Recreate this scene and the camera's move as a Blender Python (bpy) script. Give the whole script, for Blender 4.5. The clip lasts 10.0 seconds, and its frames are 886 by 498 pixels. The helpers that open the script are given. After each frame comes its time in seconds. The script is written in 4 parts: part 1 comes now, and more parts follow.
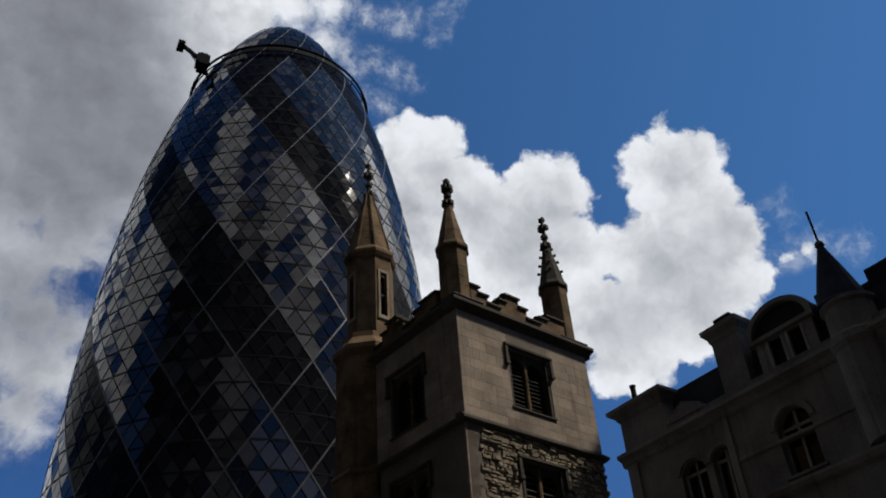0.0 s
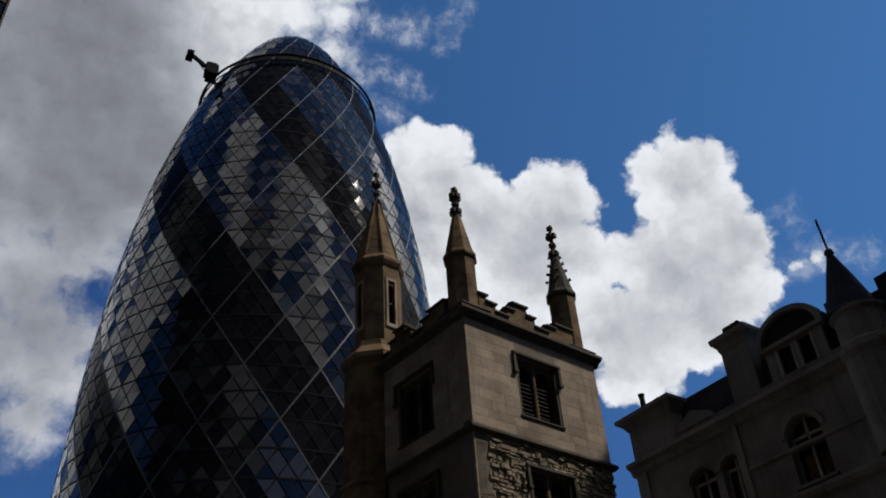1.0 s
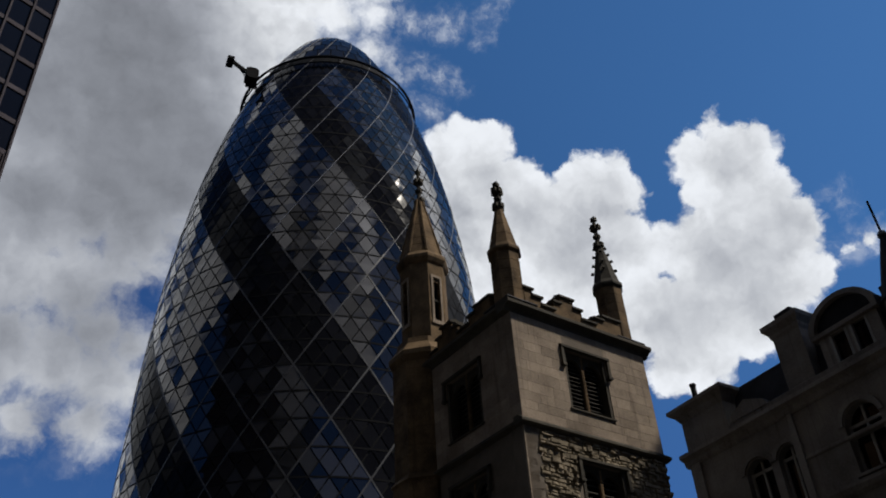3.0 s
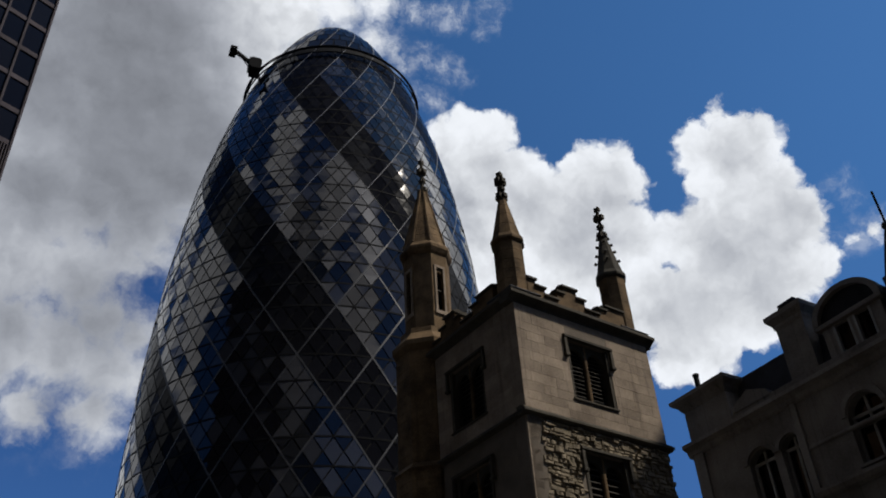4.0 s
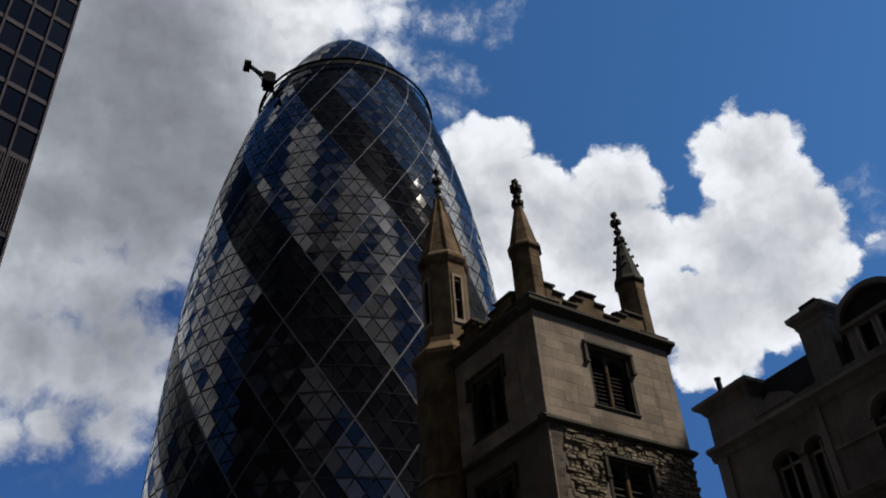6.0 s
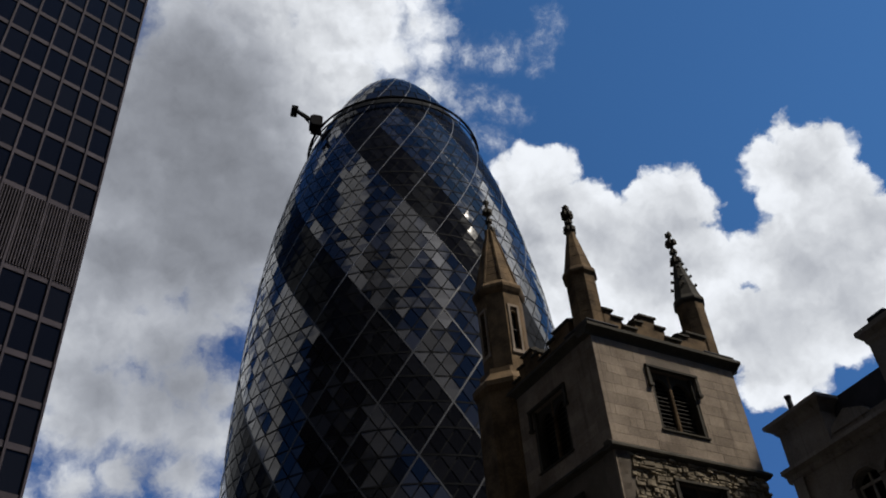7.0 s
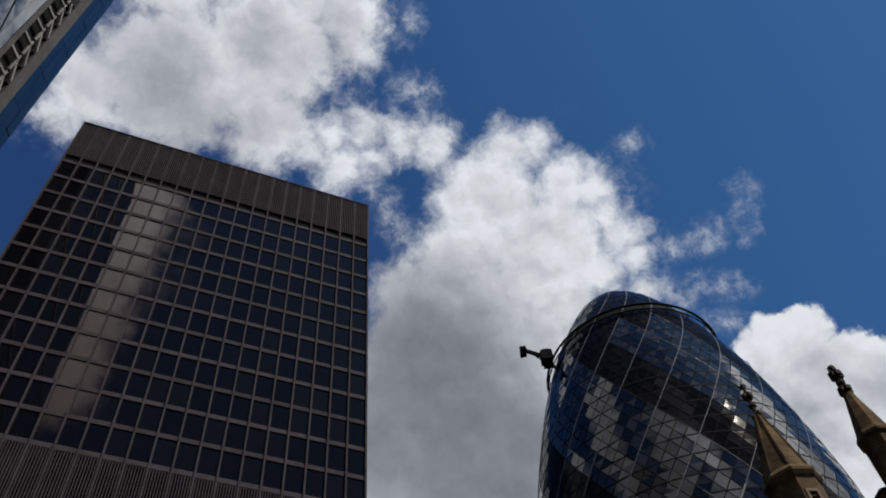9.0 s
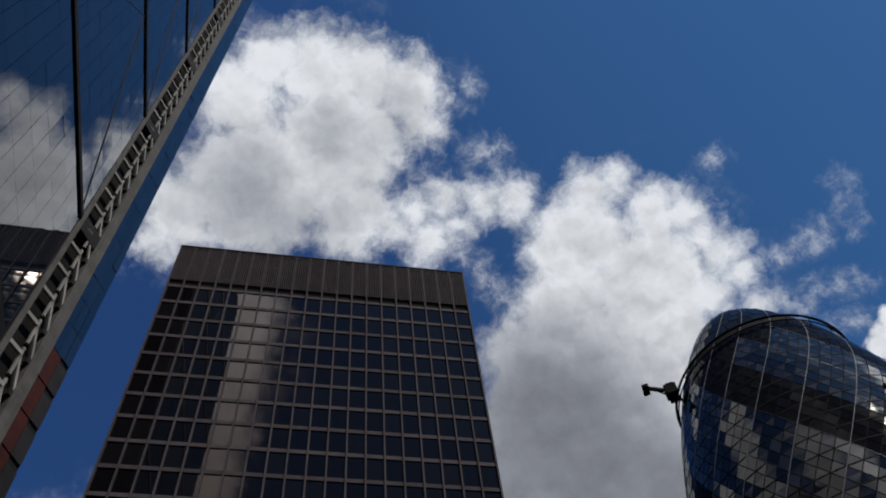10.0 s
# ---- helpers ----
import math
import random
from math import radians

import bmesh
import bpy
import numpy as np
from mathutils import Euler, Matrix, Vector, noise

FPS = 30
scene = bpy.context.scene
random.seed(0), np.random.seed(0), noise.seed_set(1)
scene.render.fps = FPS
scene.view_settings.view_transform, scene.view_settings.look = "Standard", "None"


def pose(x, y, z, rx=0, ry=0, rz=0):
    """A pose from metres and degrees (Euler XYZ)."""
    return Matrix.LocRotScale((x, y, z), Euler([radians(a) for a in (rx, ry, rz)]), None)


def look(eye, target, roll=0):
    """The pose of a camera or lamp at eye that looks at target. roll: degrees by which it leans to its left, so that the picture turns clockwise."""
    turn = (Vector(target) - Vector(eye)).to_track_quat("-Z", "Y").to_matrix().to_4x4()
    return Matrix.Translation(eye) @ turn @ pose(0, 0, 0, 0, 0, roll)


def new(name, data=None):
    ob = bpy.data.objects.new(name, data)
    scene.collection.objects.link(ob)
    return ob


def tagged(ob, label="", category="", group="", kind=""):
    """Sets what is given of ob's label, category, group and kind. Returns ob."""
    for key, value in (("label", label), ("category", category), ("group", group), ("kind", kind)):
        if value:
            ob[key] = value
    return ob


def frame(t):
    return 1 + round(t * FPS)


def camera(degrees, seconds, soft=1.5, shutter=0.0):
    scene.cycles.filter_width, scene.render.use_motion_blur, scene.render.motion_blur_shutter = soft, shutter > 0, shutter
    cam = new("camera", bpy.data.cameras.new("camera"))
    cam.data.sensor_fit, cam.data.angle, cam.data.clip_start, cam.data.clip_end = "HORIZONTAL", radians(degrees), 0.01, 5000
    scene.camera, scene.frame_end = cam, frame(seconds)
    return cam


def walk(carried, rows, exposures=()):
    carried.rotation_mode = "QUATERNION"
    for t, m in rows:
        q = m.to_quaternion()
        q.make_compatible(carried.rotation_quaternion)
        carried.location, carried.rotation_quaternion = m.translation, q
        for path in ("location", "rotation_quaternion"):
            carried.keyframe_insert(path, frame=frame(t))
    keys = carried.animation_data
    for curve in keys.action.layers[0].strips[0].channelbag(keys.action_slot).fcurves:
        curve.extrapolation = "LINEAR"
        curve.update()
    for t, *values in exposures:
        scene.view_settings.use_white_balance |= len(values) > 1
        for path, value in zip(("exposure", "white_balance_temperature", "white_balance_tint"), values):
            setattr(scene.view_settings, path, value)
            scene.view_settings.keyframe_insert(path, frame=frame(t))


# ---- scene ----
cam = camera(53.83, 10.0, soft=1.9)
# the camera stands on the pavement and turns
PATH = [
    (0.0, pose(0, 0, 1.6, 126.593, 3.559, -1.179)),
    (0.5, pose(0, 0, 1.6, 126.901, 3.435, -0.926)),
    (1.0, pose(0, 0, 1.6, 127.167, 3.296, -0.723)),
    (1.5, pose(0, 0, 1.6, 127.018, 3.368, 0.017)),
    (2.0, pose(0, 0, 1.6, 126.872, 3.402, 0.700)),
    (2.5, pose(0, 0, 1.6, 127.041, 3.484, 1.604)),
    (2.7, pose(0, 0, 1.6, 127.245, 3.250, 2.680)),
    (3.8, pose(0, 0, 1.6, 126.403, 2.990, 2.780)),
    (4.0, pose(0, 0, 1.6, 126.455, 2.967, 2.907)),
    (4.5, pose(0, 0, 1.6, 126.580, 3.030, 2.888)),
    (5.0, pose(0, 0, 1.6, 126.943, 3.140, 3.046)),
    (5.2, pose(0, 0, 1.6, 126.830, 3.100, 3.060)),
    (6.3, pose(0, 0, 1.6, 127.564, 3.749, 6.062)),
    (6.5, pose(0, 0, 1.6, 128.248, 4.029, 7.239)),
    (7.0, pose(0, 0, 1.6, 129.534, 3.800, 9.416)),
    (7.5, pose(0, 0, 1.6, 132.378, 3.306, 14.185)),
    (8.0, pose(0, 0, 1.6, 137.391, 3.849, 20.795)),
    (8.5, pose(0, 0, 1.6, 141.972, 3.194, 26.481)),
    (9.0, pose(0, 0, 1.6, 146.087, 3.835, 31.810)),
    (9.5, pose(0, 0, 1.6, 149.107, 5.105, 39.475)),
    (10.0, pose(0, 0, 1.6, 151.019, 4.193, 44.414)),
]
walk(cam, PATH, exposures=[(0.0, -0.09), (2.5, -0.08), (4.0, 0.0), (7.5, 0.0), (9.0, -0.22), (10.0, -0.22)])


def way(az, el):
    """The direction at a compass angle from +y towards +x and a height, in degrees."""
    a, e = radians(az), radians(el)
    return Vector((math.sin(a) * math.cos(e), math.cos(a) * math.cos(e), math.sin(e)))


# ---- sun and sky ----
SUN_AZ, SUN_EL = 98.0, 54.0
sun = new("sun", bpy.data.lights.new("sun", "SUN"))
sun.data.energy, sun.data.angle, sun.data.color = 5.0, radians(0.6), (1.0, 0.93, 0.82)
sun.matrix_world = look(way(SUN_AZ, SUN_EL) * 300, (0, 0, 0))


class Nodes:
    """Short hand for building a node tree."""

    def __init__(self, tree):
        self.tree = tree

    def add(self, kind, inputs=(), out=0, operation=""):
        n = self.tree.nodes.new(kind)
        if operation:
            n.operation = operation
        for key, value in dict(inputs).items():
            if isinstance(value, bpy.types.NodeSocket):
                self.tree.links.new(value, n.inputs[key])
            else:
                n.inputs[key].default_value = value
        return n.outputs[out]

    def math(self, op, a, b=0.0, c=0.0):
        return self.add("ShaderNodeMath", {0: a, 1: b, 2: c}, operation=op)

    def vec(self, op, a, b, out=0):
        return self.add("ShaderNodeVectorMath", {0: a, 1: b}, out=out, operation=op)

    def scaled(self, a, k):
        return self.add("ShaderNodeVectorMath", {0: a, "Scale": k}, operation="SCALE")

    def noise(self, vector, scale, detail=4.0, rough=0.55, out=0, lac=2.0):
        return self.add("ShaderNodeTexNoise", {"Vector": vector, "Scale": scale, "Detail": detail, "Roughness": rough, "Lacunarity": lac}, out=out)

    def ramp(self, value, lo, hi, a=0.0, b=1.0, smooth=True):
        o = self.add("ShaderNodeMapRange", {0: value, 1: lo, 2: hi, 3: a, 4: b})
        o.node.interpolation_type = "SMOOTHSTEP" if smooth else "LINEAR"
        return o

    def mix(self, fac, a, b, op="MIX"):
        n = self.tree.nodes.new("ShaderNodeMix")
        n.data_type, n.blend_type = "RGBA", op
        for key, value in ((0, fac), (6, a), (7, b)):
            if isinstance(value, bpy.types.NodeSocket):
                self.tree.links.new(value, n.inputs[key])
            else:
                n.inputs[key].default_value = value
        return n.outputs[2]


world = bpy.data.worlds.new("sky")
scene.world = world
world.use_nodes = True
world.node_tree.nodes.clear()
W = Nodes(world.node_tree)
direction = W.add("ShaderNodeTexCoord")
sky = W.add("ShaderNodeTexSky")
sky_node = sky.node
sky_node.sky_type, sky_node.sun_disc = "NISHITA", False
sky_node.sun_elevation, sky_node.sun_rotation = radians(SUN_EL), radians(SUN_AZ)
sky_node.air_density, sky_node.dust_density, sky_node.ozone_density = 1.0, 0.3, 2.5
# puffs of cloud: compass angle, height and radius in degrees
CUMULUS = [(2.1, 44.1, 1.6), (0.3, 43.7, 1.5), (4.4, 43.5, 1.7), (6.9, 41.5, 1.3), (8.1, 41.0, 0.8), (2.6, 40.5, 3.3), (7.2, 38.5, 2.8), (11.8, 40.3,
           1.7), (13.9, 39.9, 1.7), (15.2, 38.2, 1.1), (10.7, 37.4, 3.3), (15.8, 37.2, 0.4), (13.5, 35.2, 2.8), (17.1, 35.0, 1.5), (22.8, 41.3, 1.0),
           (23.3, 40.5, 1.2), (24.3, 39.8, 1.4), (25.6, 38.9, 1.5), (21.5, 39.7, 1.4), (20.3, 38.9, 0.9), (23.1, 37.1, 3.0), (25.8, 36.6, 1.5), (25.9,
           34.7, 1.6), (26.8, 33.6, 1.3), (23.9, 33.2, 2.8), (19.9, 34.1, 2.7), (20.1, 30.3, 3.4), (24.5, 31.2, 1.8), (16.7, 28.4, 2.3)]
CUMULUS_FOOT = [(26.5, 31.2, 0.8), (8.8, 33.9, 4.1), (2.7, 36.2, 3.7), (18.6, 27.3, 1.5), (15.2, 30.8, 2.5), (29.2, 31.7, 0.5), (30.5, 31.7, 0.4), (27.0,
                32.4, 0.8), (21.7, 28.7, 2.0), (25.1, 30.5, 1.6), (27.0, 30.8, 0.9), (15.2, 26.4, 0.9), (17.1, 26.7, 1.3), (15.3, 27.5, 1.4)]
HIGH_BANK = [(-57.9, 72.3, 2.9), (-48.5, 72.4, 2.6), (-67.2, 72.0, 2.2), (-39.4, 71.1, 2.5), (-38.2, 68.9, 1.8), (-52.1, 68.0, 4.4), (-70.9, 69.2, 2.8),
             (-63.9, 64.1, 4.7), (-71.9, 61.0, 2.7), (-49.6, 63.3, 2.9), (-73.8, 58.8, 1.4), (-46.3, 61.9, 1.1), (-40.1, 63.5, 1.3), (-35.7, 64.0, 1.3),
             (-30.3, 63.6, 1.3), (-25.7, 62.9, 1.5), (-38.9, 61.5, 1.5), (-34.8, 62.1, 1.0), (-43.1, 62.6, 1.3), (-16.1, 61.2, 1.8), (-12.5, 61.1, 1.1),
             (-20.0, 58.7, 3.4), (-10.9, 58.0, 2.2), (-7.2, 57.1, 1.6), (-7.4, 55.2, 1.5), (-14.4, 54.4, 4.1), (-6.3, 53.7, 1.3), (-5.8, 52.4, 1.0)]
LOW_BANK = [(-24.4, 54.6, 3.5), (-10.0, 52.1, 1.6), (-7.4, 50.3, 0.7), (-24.9, 57.7, 1.3), (-30.3, 53.1, 2.3), (-32.5, 53.1, 1.2), (-20.8, 50.3, 5.0),
            (-27.5, 48.7, 3.6), (-25.0, 44.9, 5.3), (-32.1, 45.5, 1.6), (-6.9, 50.1, 0.9)]
# torn strands: both ends and half their width
STRANDS = [(-6.1, 52.7, -1.9, 51.7, 0.4), (-2.5, 51.8, 2.5, 51.4, 0.3), (-1.5, 49.0, 1.7, 47.7, 0.3), (-7.7, 51.3, -3.4, 48.4, 0.4), (-2.4, 46.2, -0.1,
           45.8, 0.2), (-1.7, 58.7, -0.2, 58.7, 0.2), (6.7, 52.5, 5.2, 50.5, 0.2), (-36.2, 61.5, -32.2, 58.1, 0.3), (-32.8, 58.5, -31.0, 56.8, 0.3),
           (-29.4, 66.5, -25.1, 66.4, 0.4), (-28.9, 69.9, -26.8, 71.0, 0.2), (-42.8, 64.8, -36.4, 65.5, 0.4), (28.9, 31.7, 31.5, 31.8, 0.3), (32.8,
           31.0, 34.1, 31.0, 0.1), (29.8, 34.9, 30.5, 34.0, 0.1)]
GREY_BANK = [(-28.4, 47.7, 5.9), (-21.0, 49.6, 5.3), (-15.1, 51.1, 2.9), (-10.8, 52.2, 1.5), (-7.5, 53.2, 0.6), (-25.6, 41.7, 6.0), (-21.6, 43.2, 5.0),
             (-30.6, 38.4, 4.5), (-33.0, 33.8, 3.7), (-28.2, 33.5, 2.8), (-24.7, 36.7, 2.7), (-32.4, 28.5, 3.2), (-28.4, 28.6, 2.7), (-25.5, 27.9, 1.9),
             (-29.5, 25.0, 1.7), (-25.4, 24.8, 1.5), (-32.3, 24.2, 1.5), (-23.1, 27.0, 1.2), (-34.8, 30.8, 3.0), (-29.6, 52.0, 3.1), (-23.2, 52.6, 2.8)]
GREY_LUMPS = [(-25.9, 30.5, 2.1), (-23.4, 29.9, 1.5), (-25.3, 27.9, 2.5), (-22.8, 27.9, 1.5), (-25.2, 25.0, 1.8), (-25.6, 34.7, 2.0), (-27.4, 33.0, 2.0),
              (-23.2, 35.2, 1.4), (-34.3, 42.3, 4.7), (-33.9, 37.8, 3.7), (-37.7, 46.2, 3.9)]
SHADED = [(-30.5, 46.3, 8.0), (-23.3, 41.9, 6.1), (-32.4, 37.4, 3.8), (-28.0, 24.9, 2.4), (-31.4, 27.3, 1.0), (-27.4, 43.5, 5.4), (-30.1, 46.6, 3.3),
          (-23.8, 46.1, 2.2), (-26.1, 31.2, 4.7), (-26.3, 38.4, 5.1), (-31.6, 29.9, 3.0), (-25.4, 25.9, 2.0)]
HAZY = [(7.1, 38.2, 1.3), (10.5, 35.9, 1.8), (21.3, 33.0, 1.6), (25.7, 34.6, 0.9), (17.2, 30.5, 2.2), (4.2, 41.7, 0.8), (13.3, 38.2, 1.0), (23.7,
        38.8, 0.8), (22.5, 30.2, 1.6), (-54.0, 67.9, 1.8), (-42.0, 69.5, 1.0), (-48.0, 65.2, 1.3), (1.0, 38.9, 1.5), (-65.4, 63.9, 3.6), (-57.1,
        61.5, 2.9)]
SOUTH_BANK = [(140, 60, 5.2), (139.4, 57, 5.0), (138.6, 53, 4.8), (138.2, 49, 4.4), (137.6, 45, 4.0), (150, 40, 5), (141, 36, 4), (163, 54, 8), (172, 47, 5), (180, 40, 4), (220, 62, 8), (205, 50, 5), (268, 40, 7),
              (252, 46, 9), (232, 44, 5), (88, 32, 5), (66, 38, 6), (52, 38, 6.5), (60, 48, 8), (64, 30, 7), (-50, 32, 8), (-62, 24, 8), (-46, 45, 6), (-40, 20, 6), (-37, 12, 7),
              (-74, 35, 6), (-84, 27, 6), (-100, 33, 7), (-62, 42, 5)]
coarse = W.noise(direction, 9.0, 3.0, 0.5, out=1)
fine = W.noise(direction, 34.0, 6.0, 0.62, out=1)
bent = W.vec("ADD", direction, W.vec("ADD", W.scaled(W.vec("SUBTRACT", coarse, (0.5, 0.5, 0.5)), 0.022), W.scaled(W.vec("SUBTRACT", fine, (0.5, 0.5, 0.5)), 0.024)))


def puffs(rows, vector, soft):
    """How far inside the nearest puff a direction lies, in radians."""
    best = None
    for az, el, r in rows:
        d = W.math("SUBTRACT", radians(r), W.vec("DISTANCE", vector, way(az, el), out=1))
        best = d if best is None else W.math("SMOOTH_MAX", best, d, soft)
    return best


def billows(vector, scale):
    """Rounded heads of cloud at several sizes, 0 to 1."""
    n = W.tree.nodes.new("ShaderNodeTexVoronoi")
    n.feature, n.normalize = "SMOOTH_F1", True
    W.tree.links.new(vector, n.inputs["Vector"])
    for key, value in (("Scale", scale), ("Detail", 3.0), ("Roughness", 0.5), ("Lacunarity", 2.3), ("Smoothness", 0.5)):
        n.inputs[key].default_value = value
    return W.math("SUBTRACT", 1.0, n.outputs["Distance"])


def strands(rows, vector):
    """How far inside the nearest torn strand a direction lies, in radians."""
    best = None
    for az, el, az2, el2, wide in rows:
        a, ab = way(az, el), way(az2, el2) - way(az, el)
        along = W.vec("DOT_PRODUCT", W.vec("SUBTRACT", vector, a), ab / ab.length_squared, out=1)
        along = W.math("MINIMUM", W.math("MAXIMUM", along, 0.0), 1.0)
        foot = W.vec("ADD", W.scaled(tuple(ab), along), a)
        d = W.math("SUBTRACT", radians(wide), W.vec("DISTANCE", vector, foot, out=1))
        best = d if best is None else W.math("MAXIMUM", best, d)
    return best


heads = billows(bent, 26.0)
bulges = billows(bent, 11.0)
lit_bulges = billows(W.vec("ADD", bent, way(SUN_AZ, SUN_EL) * 0.02), 11.0)
lit_side = billows(W.vec("ADD", bent, way(SUN_AZ, SUN_EL) * 0.009), 26.0)
ragged = W.noise(bent, 46.0, 7.0, 0.66)
knobs = W.math("MULTIPLY", W.math("SUBTRACT", heads, 0.66), 0.055)
frays = W.math("MULTIPLY", W.math("SUBTRACT", ragged, 0.5), 0.05)
crisp = W.math("ADD", puffs(CUMULUS + CUMULUS_FOOT, bent, 0.006), W.math("ADD", knobs, W.math("MULTIPLY", frays, 0.3)))
loose = W.math("ADD", puffs(HIGH_BANK + LOW_BANK + GREY_BANK + GREY_LUMPS + SOUTH_BANK, bent, 0.010), W.math("ADD", W.math("MULTIPLY", knobs, 0.7), frays))
torn = W.math("ADD", strands(STRANDS, bent), W.math("MULTIPLY", frays, 0.8))
body = W.math("MAXIMUM", crisp, loose)
cover = W.math("MAXIMUM", W.ramp(crisp, -0.003, 0.008), W.ramp(loose, -0.015, 0.026))
veil = W.math("MULTIPLY", W.ramp(loose, -0.045, 0.01), W.ramp(W.noise(bent, 14.0, 7.0, 0.62), 0.5, 0.76))
cover = W.math("MAXIMUM", cover, W.math("MULTIPLY", veil, 0.30))
cover = W.math("MAXIMUM", cover, W.math("MULTIPLY", W.ramp(ragged, 0.36, 0.66, 0.12, 0.72), W.ramp(torn, -0.020, 0.026, 0.0, 1.0)))
# light on the cloud: white lit heads and rims, soft grey hollows and bases
relief = W.math("ADD", W.math("MULTIPLY", W.math("SUBTRACT", heads, lit_side), 0.45), W.math("MULTIPLY", W.math("SUBTRACT", bulges, lit_bulges), 1.3))
mottle = W.math("ADD", W.math("MULTIPLY", W.math("SUBTRACT", W.noise(bent, 7.0, 2.0, 0.4), 0.5), 0.38), W.math("MULTIPLY", W.math("SUBTRACT", heads, 0.66), 0.20))
deep = W.math("MAXIMUM", W.ramp(puffs(SHADED, direction, 0.05), -0.08, 0.07, 0.0, 0.58), W.ramp(puffs(HAZY, bent, 0.03), -0.05, 0.045, 0.0, 0.34))
lively = W.math("ADD", relief, mottle)
glow = W.math("ADD", W.math("SUBTRACT", W.ramp(body, 0.0, 0.06, 0.97, 0.86), deep), W.math("MULTIPLY", lively, W.math("SUBTRACT", 1.0, W.math("MULTIPLY", deep, 1.35))))
glow = W.math("MAXIMUM", W.math("SMOOTH_MIN", glow, 1.02, 0.12), 0.15)
near_sun = W.ramp(W.vec("DOT_PRODUCT", direction, way(SUN_AZ, SUN_EL), out=1), 0.82, 0.97, 1.0, 3.4)
glow = W.math("MULTIPLY", glow, near_sun)
cloud_colour = W.mix(W.ramp(glow, 0.25, 0.85), (0.875, 0.93, 1.06, 1), (0.945, 0.98, 1.035, 1))
cloud = W.mix(1.0, cloud_colour, W.add("ShaderNodeCombineColor", {0: glow, 1: glow, 2: glow}), "MULTIPLY")
SKY_STRENGTH = 0.10
blue = W.mix(1.0, sky, (0.30, 0.585, 0.925, 1), "MULTIPLY")
# the clear sky is painted paler round azimuth 35, height 58
pale_area = W.ramp(W.vec("DOT_PRODUCT", direction, way(35, 58), out=1), 0.70, 0.97)
blue = W.mix(1.0, blue, W.mix(pale_area, (0.86, 0.80, 0.84, 1), (1.29, 1.24, 1.08, 1)), "MULTIPLY")
cloud = W.scaled(cloud, 0.92 / SKY_STRENGTH)
both = W.mix(cover, blue, cloud)
back = W.add("ShaderNodeBackground", {"Color": both, "Strength": SKY_STRENGTH})
out_node = world.node_tree.nodes.new("ShaderNodeOutputWorld")
world.node_tree.links.new(back, out_node.inputs["Surface"])


# ---- materials ----
def material(name, build):
    m = bpy.data.materials.new(name)
    m.use_nodes = True
    m.node_tree.nodes.clear()
    t = Nodes(m.node_tree)
    p = m.node_tree.nodes.new("ShaderNodeBsdfPrincipled")
    o = m.node_tree.nodes.new("ShaderNodeOutputMaterial")
    m.node_tree.links.new(p.outputs[0], o.inputs[0])
    for key, value in build(t).items():
        if isinstance(value, bpy.types.NodeSocket):
            m.node_tree.links.new(value, p.inputs[key])
        else:
            p.inputs[key].default_value = value
    return m


def grainy(dark, light, scale=1.0, rough=0.85, bump=0.25, blotch=0.35, streak=0.0, metal=0.0, sheen=0.3):
    """A weathered surface: blotches, grain and fine relief, at sizes in metres."""
    def build(t):
        at = t.add("ShaderNodeTexCoord", out=3)
        big = t.noise(at, 0.45 / scale, 4.0, 0.6)
        small = t.noise(at, 9.0 / scale, 6.0, 0.65)
        mixed = t.math("ADD", t.math("MULTIPLY", big, 0.65), t.math("MULTIPLY", small, 0.35))
        col = t.mix(t.ramp(mixed, 0.5 - blotch * 0.5, 0.5 + blotch * 0.5), (*dark, 1), (*light, 1))
        piece = t.add("ShaderNodeObjectInfo", out=5)
        col = t.mix(1.0, col, t.add("ShaderNodeCombineColor", {k: t.ramp(piece, 0, 1, 0.82, 1.12, False) for k in range(3)}), "MULTIPLY")
        if streak:
            flat = t.vec("MULTIPLY", at, (3.0, 3.0, 0.12))
            run = t.ramp(t.noise(flat, 1.0, 4.0, 0.6), 0.52, 0.75, 0.0, streak)
            col = t.mix(run, col, (dark[0] * 0.35, dark[1] * 0.35, dark[2] * 0.35, 1))
        normal = t.add("ShaderNodeBump", {"Strength": bump, "Distance": 0.05 * scale, "Height": small})
        return {"Base Color": col, "Roughness": rough, "Normal": normal, "Metallic": metal, "Specular IOR Level": sheen}
    return build


def glass_coat(dark, light, ior=1.9, rough=0.02, tint=(1, 1, 1)):
    """Coated window glass over a dark room; every pane is a little different."""
    def build(t):
        isl = t.add("ShaderNodeNewGeometry", out=8)
        piece = t.add("ShaderNodeObjectInfo", out=5)
        rnd = t.math("FRACT", t.math("ADD", isl, piece))
        col = t.mix(t.ramp(rnd, 0.35, 0.95), (*dark, 1), (*light, 1))
        at = t.add("ShaderNodeTexCoord", out=3)
        dirt = t.noise(at, 0.6, 4.0, 0.6)
        out = {"Base Color": col, "Roughness": t.ramp(dirt, 0.3, 0.8, rough, rough + 0.05), "IOR": ior, "Specular Tint": (*tint, 1)}
        return out
    return build


